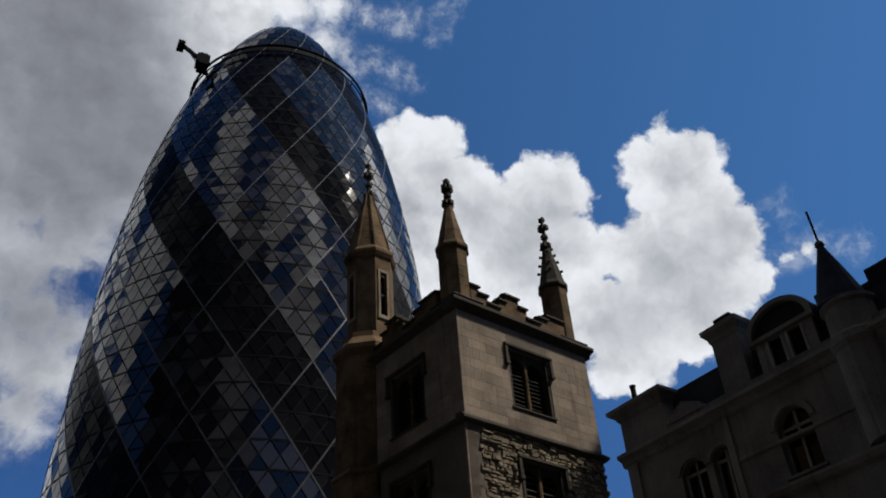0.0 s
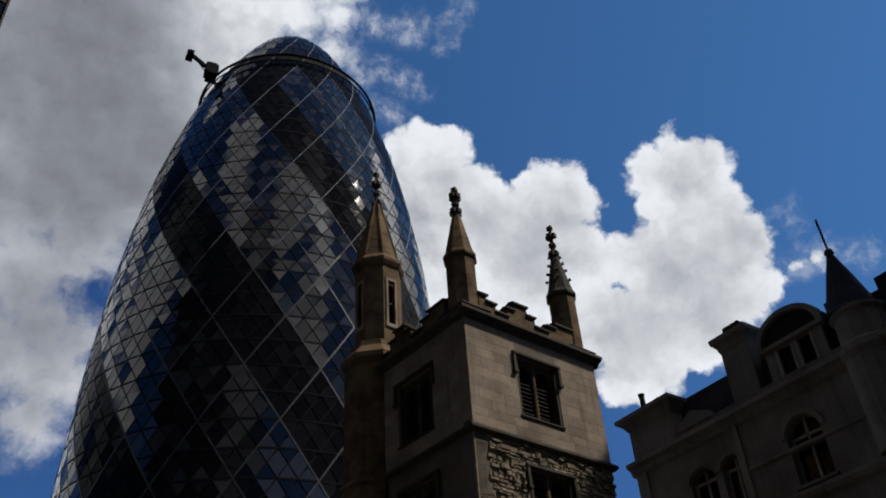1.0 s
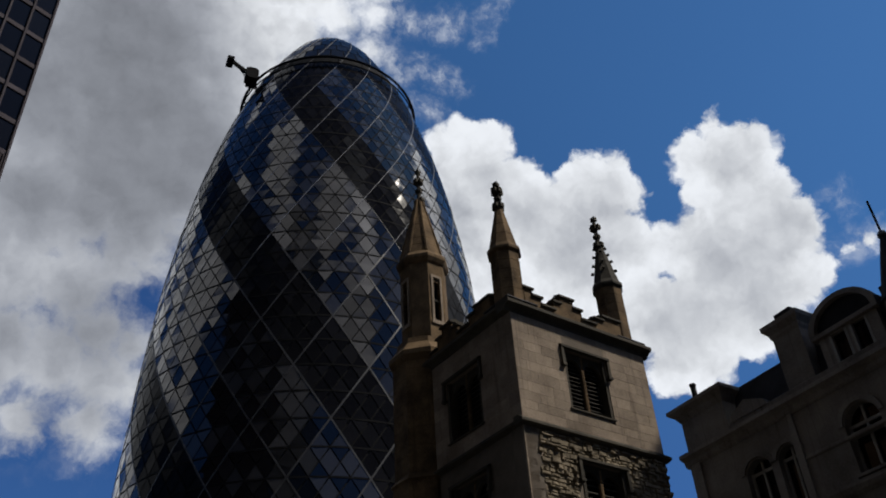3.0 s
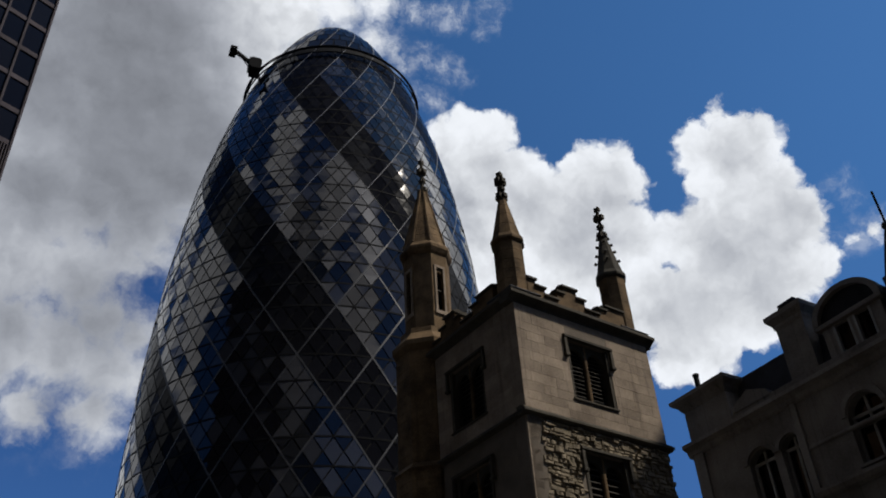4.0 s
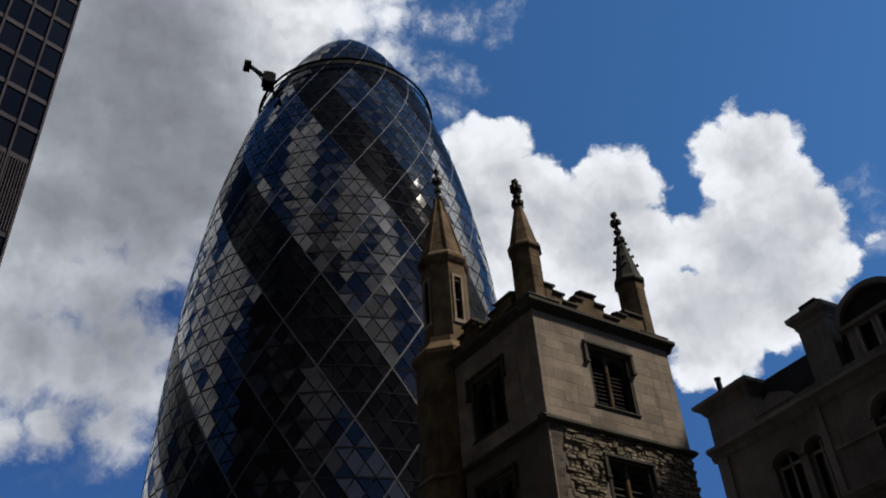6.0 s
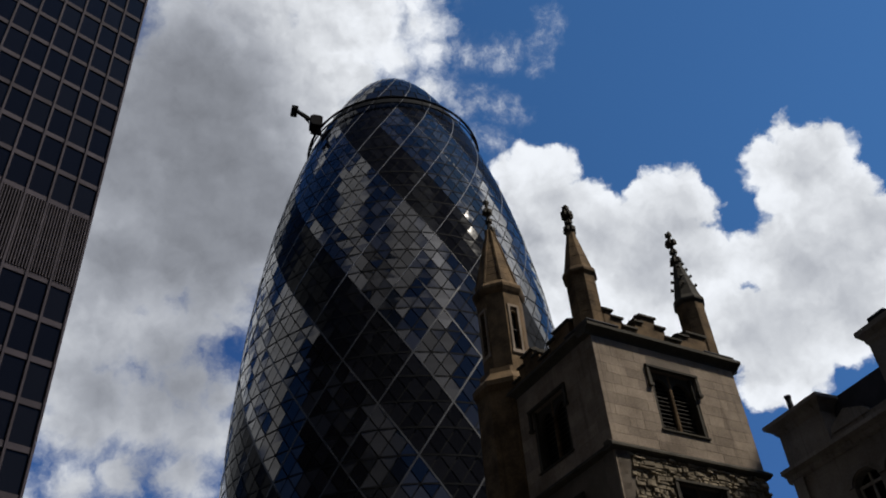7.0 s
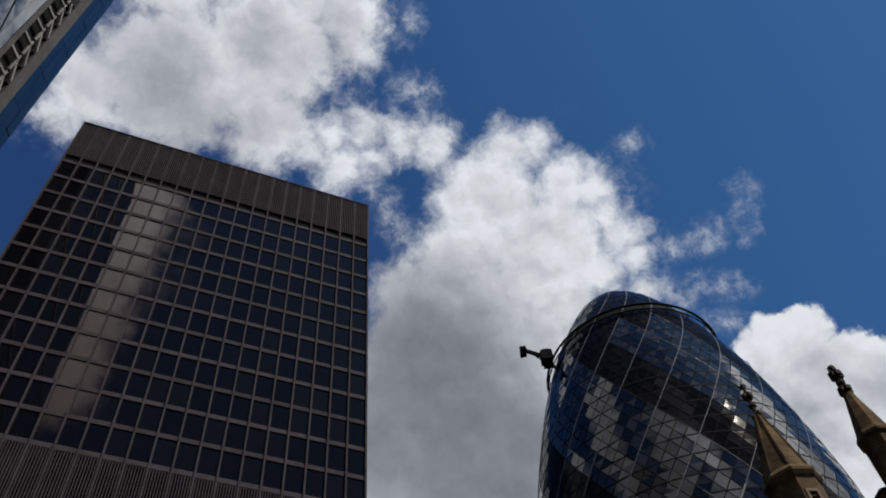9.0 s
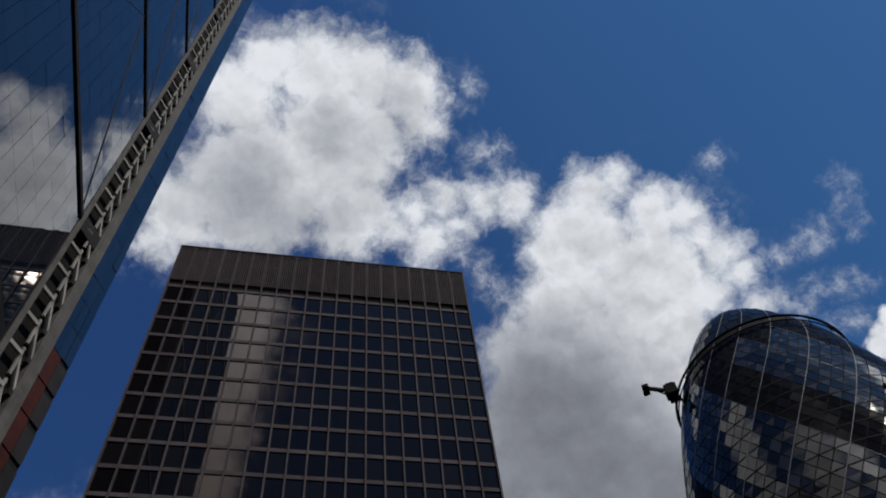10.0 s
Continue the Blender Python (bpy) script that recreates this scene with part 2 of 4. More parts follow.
STONE = material("weathered_brown_stone", grainy((0.030, 0.020, 0.011), (0.165, 0.110, 0.060), 0.6, 0.9, 0.5, 0.38, 0.5, 0.0, 0.08))
ASHLAR = material("pale_ashlar", grainy((0.115, 0.089, 0.066), (0.26, 0.208, 0.158), 0.8, 0.9, 0.35, 0.42, 0.5, 0.0, 0.1))
RUBBLE = material("rubble_stone", grainy((0.07, 0.056, 0.037), (0.20, 0.163, 0.113), 0.4, 0.92, 0.9, 0.5, 0.2, 0.0, 0.15))
MORTAR = material("weathered_mortar", grainy((0.09, 0.074, 0.058), (0.16, 0.133, 0.106), 0.5, 0.95, 0.5, 0.5, 0.0, 0.0, 0.1))
# darker stone colour for mouldings, copings, jambs, finials and one spire
DARK_STONE = material("dark_stone", grainy((0.022, 0.020, 0.016), (0.065, 0.056, 0.043), 0.7, 0.9, 0.4, 0.5, 0.4, 0.0, 0.12))
BLOCK_STONE = material("grimy_portland_stone", grainy((0.085, 0.074, 0.064), (0.22, 0.198, 0.175), 1.0, 0.9, 0.3, 0.5, 0.5, 0.0, 0.12))
LEAD = material("dark_lead", grainy((0.03, 0.03, 0.032), (0.065, 0.065, 0.07), 1.0, 0.75, 0.2, 0.5, 0.0, 0.0, 0.2))
SLATE = material("slate", grainy((0.012, 0.012, 0.014), (0.03, 0.03, 0.034), 0.5, 0.85, 0.3, 0.5, 0.0, 0.0, 0.1))
LOUVRE = material("weathered_louvre_wood", grainy((0.02, 0.018, 0.015), (0.06, 0.054, 0.045), 0.4, 0.85, 0.3, 0.5, 0.0, 0.0, 0.1))
WHITE_TRIM = material("painted_window_frame", grainy((0.16, 0.155, 0.143), (0.27, 0.26, 0.24), 0.4, 0.6, 0.1))
# near-black backing whose colour stands for unlit space behind glass and openings
DARK = material("dark_unlit_backing", grainy((0.009, 0.009, 0.009), (0.016, 0.016, 0.016), 1.0, 0.95, 0.0, 0.5, 0.0, 0.0, 0.03))
MULLION = material("bronze_mullion", grainy((0.030, 0.0255, 0.029), (0.058, 0.049, 0.055), 1.0, 0.8, 0.05, 0.5, 0.0, 0.0, 0.06))
LOUVRE_METAL = material("bronze_louvre", grainy((0.0125, 0.0096, 0.0102), (0.026, 0.020, 0.0213), 1.0, 0.8, 0.05, 0.5, 0.0, 0.0, 0.06))
TOWER_GLASS = material("dark_tower_glass", glass_coat((0.003, 0.003, 0.004), (0.005, 0.005, 0.006), 1.33, 0.006, (0.97, 0.68, 0.57)))
CLEAR_PANE = material("clear_spiral_glass", glass_coat((0.003, 0.0035, 0.005), (0.026, 0.026, 0.028), 1.46, 0.015, (0.95, 0.88, 0.85)))
DARK_PANE = material("tinted_spiral_glass", glass_coat((0.005, 0.005, 0.006), (0.009, 0.009, 0.0105), 1.07, 0.05))
DOME_PANE = material("dome_glass", glass_coat((0.005, 0.0055, 0.008), (0.010, 0.010, 0.012), 1.11, 0.03, (1.0, 0.92, 0.8)))
ALUMINIUM = material("white_aluminium", grainy((0.13, 0.13, 0.135), (0.20, 0.20, 0.205), 1.0, 0.7, 0.05, 0.5, 0.0, 0.0, 0.1))
FRAME_GREY = material("grey_aluminium", grainy((0.03, 0.03, 0.032), (0.06, 0.06, 0.063), 1.0, 0.6, 0.05, 0.5, 0.0, 0.0, 0.15))
DIAGRID = material("grey_diagrid_metal", grainy((0.006, 0.006, 0.007), (0.036, 0.036, 0.038), 1.5, 0.5, 0.05, 0.4, 0.0, 0.0, 0.2))
BLACK_STEEL = material("black_steel", grainy((0.003, 0.003, 0.003), (0.007, 0.007, 0.0075), 1.0, 0.8, 0.05, 0.5, 0.0, 0.0, 0.04))
STEEL_DARK = material("dark_steel", grainy((0.010, 0.010, 0.011), (0.022, 0.022, 0.024), 1.0, 0.75, 0.05, 0.5, 0.0, 0.0, 0.06))
PALE_STEEL = material("pale_painted_steel", grainy((0.14, 0.135, 0.125), (0.24, 0.23, 0.215), 1.0, 0.7, 0.1, 0.5, 0.3, 0.0, 0.1))
STEEL_GREY = material("grey_painted_steel", grainy((0.04, 0.038, 0.035), (0.085, 0.081, 0.074), 1.0, 0.7, 0.1, 0.5, 0.3, 0.0, 0.1))
RED_STEEL = material("red_painted_panel", grainy((0.022, 0.006, 0.005), (0.05, 0.011, 0.009), 1.0, 0.7, 0.05, 0.5, 0.0, 0.0, 0.08))
CURTAIN = material("blue_curtain_glass", glass_coat((0.003, 0.006, 0.012), (0.006, 0.010, 0.018), 1.9, 0.006))
ASPHALT = material("asphalt", grainy((0.035, 0.035, 0.036), (0.065, 0.064, 0.062), 1.0, 0.9, 0.3))
CITY = material("city_facade", grainy((0.03, 0.029, 0.027), (0.07, 0.067, 0.063), 4.0, 0.8, 0.1))


# ---- building helpers ----
class Shape:
    """Collects faces for one mesh."""

    def __init__(self):
        self.v, self.f = [], []

    def poly(self, *points):
        i = len(self.v)
        self.v += [tuple(p) for p in points]
        self.f.append(tuple(range(i, i + len(points))))
        return self

    def grid(self, rings, close=True, caps=True):
        """Skin over rings of points."""
        i, n = len(self.v), len(rings[0])
        for r in rings:
            self.v += [tuple(p) for p in r]
        for a in range(len(rings) - 1):
            for k in range(n if close else n - 1):
                k2 = (k + 1) % n
                self.f.append((i + a * n + k, i + a * n + k2, i + (a + 1) * n + k2, i + (a + 1) * n + k))
        if caps and close:
            self.f.append(tuple(i + k for k in reversed(range(n))))
            self.f.append(tuple(i + (len(rings) - 1) * n + k for k in range(n)))
        return self

    def box(self, x0, x1, y0, y1, z0, z1, bevel=0.0):
        b = bevel
        if not b:
            return self.grid([[(x0, y0, z), (x1, y0, z), (x1, y1, z), (x0, y1, z)] for z in (z0, z1)])
        def ring(i, z):
            return [(x0 + i, y0 + i, z), (x1 - i, y0 + i, z), (x1 - i, y1 - i, z), (x0 + i, y1 - i, z)]
        return self.grid([ring(b, z0), ring(0, z0 + b), ring(0, z1 - b), ring(b, z1)])

    def prism(self, sides, rows, cx=0.0, cy=0.0, turn=0.0):
        """Rings of a regular polygon: rows of (radius, z)."""
        return self.grid([[(cx + r * math.cos(turn + 2 * math.pi * k / sides), cy + r * math.sin(turn + 2 * math.pi * k / sides), z)
                           for k in range(sides)] for r, z in rows])

    def rod(self, a, b, r, sides=6, r2=None):
        a, b = Vector(a), Vector(b)
        d = (b - a).normalized()
        s = d.orthogonal().normalized()
        t = d.cross(s)
        def ring(p, q):
            return [p + (s * math.cos(2 * math.pi * k / sides) + t * math.sin(2 * math.pi * k / sides)) * q for k in range(sides)]
        return self.grid([ring(a, r), ring(b, r if r2 is None else r2)])

    def beam(self, a, b, w, h, up=(0, 0, 1)):
        """A square bar from a to b, w wide and h deep along up."""
        a, b = Vector(a), Vector(b)
        d = (b - a).normalized()
        s = d.cross(Vector(up)).normalized() * w / 2
        t = s.normalized().cross(d) * h / 2
        return self.grid([[p - s - t, p + s - t, p + s + t, p - s + t] for p in (a, b)])

    def extrude(self, outline, axis, a, b):
        """An outline of (u, z) pushed along x ('x': u is y) or y ('y': u is x) from a to b."""
        ring = [[((u, w, z) if axis == "y" else (w, u, z)) for u, z in outline] for w in (a, b)]
        return self.grid(ring)

    def mesh(self, name):
        me = bpy.data.meshes.new(name)
        me.from_pydata([tuple(p) for p in self.v], [], self.f)
        bm = bmesh.new()
        bm.from_mesh(me)
        bmesh.ops.recalc_face_normals(bm, faces=bm.faces)
        bm.to_mesh(me)
        bm.free()
        return me


def part(name, shape, mat, parent=None, label="", smooth=False):
    me = shape if isinstance(shape, bpy.types.Mesh) else shape.mesh(name)
    if not me.materials:
        me.materials.append(mat)
    ob = new(name, me)
    ob.parent = parent
    if label:
        ob["label"] = label
    if smooth:
        for p in me.polygons:
            p.use_smooth = True
    return ob


def thing(name, m, label, category, group="", kind=""):
    e = new(name)
    e.matrix_world = m
    e.empty_display_size = 0.5
    return tagged(e, label, category, group, kind)

# ---- ground and the unseen walls added to close the street and block light ----
ground = part("ground", Shape().poly((-3000, -3000, 0), (3000, -3000, 0), (3000, 3000, 0), (-3000, 3000, 0)), ASPHALT)
tagged(ground, "dark grey asphalt street between tall buildings", "ground", kind="structure")


def street_block(name, az, dist, width, depth, height, turn=0.0):
    """A plain building, added out of view, that closes the street and blocks light."""
    p = way(az, 0) * dist
    s = Shape().box(-width / 2, width / 2, 0, depth, 0, height)
    for k in range(1, int(height / 4)):
        s.box(-width / 2 - 0.1, width / 2 + 0.1, -0.12, depth + 0.1, k * 4, k * 4 + 0.5)
    ob = part(name, s, CITY)
    ob.matrix_world = pose(p.x, p.y, 0, 0, 0, -az + turn)
    return tagged(ob, "plain dark office block closing the street", "building", kind="structure")


street_block("wall_south", 176, 48, 70, 30, 112)
street_block("wall_southeast", 122, 46, 44, 30, 60)
# placed and sized for the shadow it casts low on the church
street_block("wall_east", 54.3, 56.6, 13, 24, 69.4, -35.7)
street_block("wall_southwest", 226, 60, 40, 30, 120)

# ---- the round glass tower ----
TOWER = Vector((-24.62, 137.82, 0))
TOP = 168.39
FLOOR, LEVEL0 = 4.24, 72.36
COLUMN, COLUMN0 = 5.0, 0.72
RING = 143.0


def girth(z):
    """The tower's radius at a height."""
    q = z / TOP
    return math.sqrt(max(0.0, 1 - q)) * (33.151 + q * (7.582 + q * (23.21 + q * (9.392 - 30.788 * q))))


def on_tower(z, deg, out=0.0):
    r, a = girth(z) + out, radians(deg)
    return Vector((r * math.cos(a), r * math.sin(a), z))


def tinted(z, deg):
    """Whether a pane belongs to one of the dark spiral bands."""
    spike = 140.2 - abs((deg - 3.22 + 10) % 20 - 10) / 10 * 2 * FLOOR
    return z > spike or (deg + 97.24 + (z - 89.71) / FLOOR * COLUMN) % 60 >= 40


glass_tower = thing("glass_tower", Matrix.Translation(TOWER),
                    "tall round glass tower with diamond panes and dark spiral bands", "tower")
core = Shape()
core.grid([[on_tower(z, d, -0.14) for d in range(0, 360, 5)] for z in [0, 4] + [8 + 4 * k for k in range(38)] + [163, 165.5, 167.3, 168.2]])
part("core", core, DARK, glass_tower, "dark shell behind the panes")


def pane(shape, pts, rng, lean=None):
    """One flat pane, a little inside its joints and a little tilted."""
    c = sum(pts, Vector()) / len(pts)
    n = Vector((c.x, c.y, 0)).normalized()
    side, lean = Vector((-n.y, n.x, 0)), lean or (rng.gauss(0, 0.011), rng.gauss(0, 0.011))
    tip = [(p - c).dot(side) * lean[0] + (p - c).z * lean[1] + rng.gauss(0, 0.003) for p in pts]
    shape.poly(*[c + (p - c) * 0.90 + n * (0.02 + t) for p, t in zip(pts, tip)])


rng = random.Random(2)
clear, dark = Shape(), Shape()
single = []
k0 = -int(LEVEL0 / FLOOR)
for k in range(k0, 17):
    z = LEVEL0 + k * FLOOR
    for j in range(72):
        d = COLUMN0 + COLUMN * j
        a = [on_tower(z, d - 2.5), on_tower(z, d + 2.5)]
        up, down = on_tower(z + FLOOR / 2, d), on_tower(max(z - FLOOR / 2, 0), d)
        tris = [([a[0], a[1], up], z + 1, d), ([a[1], a[0], down], z - 1, d),
                ([up, on_tower(z, d + 2.5), on_tower(z + FLOOR / 2, d + 5), on_tower(z + FLOOR, d + 2.5)], z + FLOOR / 2, d + 2.5)]
        lean = (rng.gauss(0, 0.011), rng.gauss(0, 0.011))
        for pts, zc, dc in tris:
            tilt = lean if len(pts) == 3 else None
            if 88 < z < 108 and 247 < d % 360 < 312 and not tinted(zc, dc):
                s = Shape()
                pane(s, pts, rng, tilt)
                single.append(s)
            else:
                pane(dark if tinted(zc, dc) else clear, pts, rng, tilt)
tagged(part("clear_panes", clear, CLEAR_PANE, glass_tower, "clear blue-grey diamond panes"), kind="stuff")
tagged(part("tinted_panes", dark, DARK_PANE, glass_tower, "dark tinted diamond panes of the spiral bands"), kind="stuff")
for s in single[:300]:
    part("pane", s, CLEAR_PANE, glass_tower)
rest = Shape()
for s in single[300:]:
    rest.poly(*s.v)
if rest.f:
    tagged(part("clear_panes", rest, CLEAR_PANE, glass_tower, "clear blue-grey diamond panes"), kind="stuff")
# the dome above the rail, with larger panes
dome = Shape()
levels = [146.6, 150.4, 154.0, 157.4, 160.4, 163.0, 165.2, 166.8, 167.9]
for i in range(len(levels) - 1):
    for j in range(36):
        d0 = j * 10 + (i % 2) * 5
        pane(dome, [on_tower(levels[i], d0), on_tower(levels[i], d0 + 10), on_tower(levels[i + 1], d0 + 10), on_tower(levels[i + 1], d0)], rng)
tagged(part("dome_panes", dome, DOME_PANE, glass_tower, "dark curved glass of the dome"), kind="stuff")


def diagonal(start, sign, z0, z1, wide, out):
    """A slim metal strip that climbs the tower along a diagonal."""
    s, steps = Shape(), int((z1 - z0) / 2.12)
    rings = []
    for i in range(steps + 1):
        z = z0 + (z1 - z0) * i / steps
        d = start + sign * (z - LEVEL0) / FLOOR * COLUMN
        p, side = on_tower(z, d, out), radians(d)
        t = Vector((-math.sin(side), math.cos(side), 0)) * wide / 2
        o = Vector((math.cos(side), math.sin(side), 0)) * 0.1
        rings.append([p - t - o, p + t - o, p + t, p - t])
    return s.grid(rings)


for i in range(18):
    part("diagonal_strip", diagonal(3.22 + 20 * i, 1, 86, 162, 0.10, 0.10), ALUMINIUM, glass_tower, "thin white metal strip")
    if i % 3 != 2:
        part("diagonal_strip", diagonal(3.22 + 20 * i, -1, 86, RING, 0.08, 0.08), DIAGRID, glass_tower, "thin grey metal strip")
    for sign in (1, -1):
        part("diagonal_frame", diagonal(3.22 + 20 * i, sign, 4, 86, 0.3, 0.06), DIAGRID, glass_tower, "broad grey metal frame of the lower storeys")
for k in range(k0 + 1, 16):
    z = LEVEL0 + k * FLOOR
    edge = Shape().grid([[on_tower(z + h, d, o) for d in range(0, 360, 5)] for h, o in ((-0.16, -0.05), (-0.14, 0.05), (0.14, 0.05), (0.16, -0.05))], caps=False)
    part("floor_line", edge, BLACK_STEEL, glass_tower)
for out, z, r in ((1.3, RING, 0.28), (1.3, RING - 1.6, 0.16)):
    ring = [Vector(((girth(RING) + out) * math.cos(radians(d)), (girth(RING) + out) * math.sin(radians(d)), z)) for d in range(0, 360, 5)]
    rail = Shape()
    rail.grid([[p + Vector((p.x, p.y, 0)).normalized() * r * math.cos(a) + Vector((0, 0, r * math.sin(a)))
                for a in [math.pi * k / 3 for k in range(6)]] for p in ring + ring[:1]], caps=False)
    part("cleaning_rail", rail, BLACK_STEEL, glass_tower, "dark steel rail round the top")
for d in range(0, 360, 15):
    part("rail_bracket", Shape().rod(on_tower(RING - 2.5, d), on_tower(RING, d, 1.3), 0.12), BLACK_STEEL, glass_tower)
band = Shape().grid([[on_tower(z, d, o) for d in range(0, 360, 5)] for z, o in ((142.6, -0.1), (142.9, 0.08), (146.2, 0.08), (146.5, -0.1))], caps=False)
part("ring_gutter", band, BLACK_STEEL, glass_tower, "dark recessed gutter under the dome")

# the cleaning crane on the rail
crane_at = on_tower(RING, 222, 1.6) + TOWER + Vector((0, 0, 0.9))
cleaning_crane = thing("cleaning_crane", Matrix.Translation(crane_at) @ pose(0, 0, 0, 0, 0, 205), "dark steel window-cleaning crane on the tower's rail", "crane")
part("machine_body", Shape().box(-1.2, 1.4, -1.3, 1.3, 0.2, 2.9, 0.12), BLACK_STEEL, cleaning_crane)
part("machine_hood", Shape().box(-0.8, 0.8, -0.8, 0.8, 2.9, 3.7, 0.1), BLACK_STEEL, cleaning_crane)
part("bogie", Shape().box(-1.5, 1.0, -1.6, -1.2, -0.4, 0.3, 0.05).box(-1.5, 1.0, 1.2, 1.6, -0.4, 0.3, 0.05), BLACK_STEEL, cleaning_crane)
part("boom", Shape().beam((0.8, 0, 2.2), (4.6, 0, 4.8), 0.6, 0.75), BLACK_STEEL, cleaning_crane)
part("boom_ram", Shape().rod((1.0, 0, 0.6), (3.0, 0, 3.3), 0.14), BLACK_STEEL, cleaning_crane)
part("boom_head", Shape().box(4.2, 5.6, -1.4, 1.4, 3.9, 5.0, 0.2), BLACK_STEEL, cleaning_crane)
part("pulley", Shape().box(4.5, 5.2, -0.3, 0.3, 5.0, 5.9, 0.1), BLACK_STEEL, cleaning_crane)
part("hanging_arm", Shape().beam((5.3, 0.5, 4.2), (5.5, 0.5, 2.9), 0.5, 0.5, (0, 1, 0)), BLACK_STEEL, cleaning_crane)

# ---- the dark slab tower ----
SLAB_R, SLAB_L = way(-34.95, 0) * 70.05, way(-70.35, 0) * 69.6
slab_dir = (SLAB_R - SLAB_L).normalized()
SLAB_W = (SLAB_R - SLAB_L).length
office_slab = thing("office_slab", Matrix.Translation(SLAB_L) @ pose(0, 0, 0, 0, 0, math.degrees(math.atan2(slab_dir.y, slab_dir.x))),
                    "tall dark office slab with bronze mullions and tinted glass", "tower")
BAYS = 20
BAY = SLAB_W / BAYS
part("core", Shape().box(0.1, SLAB_W - 0.1, 0.35, 40, 0, 117.6), DARK, office_slab, "dark body behind the glass")
sides = Shape()
sides.box(-0.02, 0.12, 0.2, 40, 0, 118.0).box(SLAB_W - 0.12, SLAB_W + 0.02, 0.2, 40, 0, 118.0)
part("side_wall", sides, LOUVRE_METAL, office_slab)
levels = [59.7 + 3.953 * k for k in range(13)]
low = [51.0 - 3.953 * k for k in range(13)]
glass_rows = [(levels[k], levels[k + 1]) for k in range(12)] + [(low[k + 1], low[k]) for k in range(12)]
pane_mesh = {}
for z0, z1 in glass_rows:
    for b in range(BAYS):
        key = round(z1 - z0, 2)
        if key not in pane_mesh:
            pane_mesh[key] = Shape().box(0.10, BAY - 0.10, 0.22, 0.26, 0.28, z1 - z0 - 0.28).mesh("pane")
        if z0 > 59 and len([0 for o in office_slab.children if o.name.startswith("window")]) < 240:
            part("window_pane", pane_mesh[key], TOWER_GLASS, office_slab).matrix_local = pose(b * BAY, random.uniform(0, 0.006), z0, random.gauss(0, 0.12), 0, random.gauss(0, 0.12))
lower = Shape()
for z0, z1 in glass_rows:
    if z0 < 59:
        for b in range(BAYS):
            lower.box(b * BAY + 0.10, (b + 1) * BAY - 0.10, 0.22, 0.26, z0 + 0.28, z1 - 0.28)
tagged(part("lower_panes", lower, TOWER_GLASS, office_slab, "dark tinted windows"), kind="stuff")
for z in levels + low:
    part("spandrel", Shape().box(0, SLAB_W, 0.10, 0.30, z - 0.28, z + 0.28), MULLION, office_slab)
for b in range(BAYS + 1):
    part("mullion", Shape().box(b * BAY - 0.10, b * BAY + 0.10, -0.08, 0.28, 0, 118.0), MULLION, office_slab)
for z0, z1, name in ((51.3, 59.4, "louvre_blade"), (108.7, 118.0, "louvre_blade")):
    blades = Shape()
    for b in range(BAYS):
        for i in range(7):
            x = b * BAY + 0.12 + (BAY - 0.24) * (i + 0.5) / 7
            blades.box(x - 0.055, x + 0.055, 0.0, 0.33, z0, z1)
    tagged(part("louvre_blades", blades, MULLION, office_slab, "vertical bronze louvres of a plant floor"), kind="stuff")
part("roof_edge", Shape().box(-0.1, SLAB_W + 0.1, -0.1, 40, 118.0, 118.25), LOUVRE_METAL, office_slab)

# ---- church tower ----
CH = 7.79
church_tower = thing("church_tower", pose(2.405, 30.907, 0, 0, 0, 37.305),
                     "old stone church tower with pinnacles and stepped battlements", "church")
FACE_A = Matrix.Identity(4)
FACE_B = pose(0, CH, 0, 0, 0, -90)      # the second face; its x runs towards the shared corner
Z_STRING, Z_CORNICE = 16.4, 21.4
BELFRY = (2.72, 5.15, 17.55, 20.4)
LOWER = (2.75, 5.1, 12.2, 15.3)


def pierced(u0, u1, z0, z1, holes, y0, y1):
    """A wall in (along, z) with openings through it, one closed skin per face."""
    s = Shape()
    us = sorted({u0, u1, *[h[0] for h in holes], *[h[1] for h in holes]})
    zs = sorted({z0, z1, *[h[2] for h in holes], *[h[3] for h in holes]})
    def solid(i, k):
        if not (0 <= i < len(us) - 1 and 0 <= k < len(zs) - 1):
            return False
        u, z = (us[i] + us[i + 1]) / 2, (zs[k] + zs[k + 1]) / 2
        return not any(h[0] < u < h[1] and h[2] < z < h[3] for h in holes)
    index = {}
    def at(i, k, y):
        key = (i, k, y)
        if key not in index:
            index[key] = len(s.v)
            s.v.append((us[i], y, zs[k]))
        return index[key]
    for i in range(len(us) - 1):
        for k in range(len(zs) - 1):
            if not solid(i, k):
                continue
            s.f.append((at(i, k, y0), at(i + 1, k, y0), at(i + 1, k + 1, y0), at(i, k + 1, y0)))
            s.f.append((at(i, k, y1), at(i, k + 1, y1), at(i + 1, k + 1, y1), at(i + 1, k, y1)))
            for di, dk, a, b in ((-1, 0, (i, k + 1), (i, k)), (1, 0, (i + 1, k), (i + 1, k + 1)), (0, -1, (i, k), (i + 1, k)), (0, 1, (i + 1, k + 1), (i, k + 1))):
                if not solid(i + di, k + dk):
                    s.f.append((at(*a, y0), at(*a, y1), at(*b, y1), at(*b, y0)))
    return s


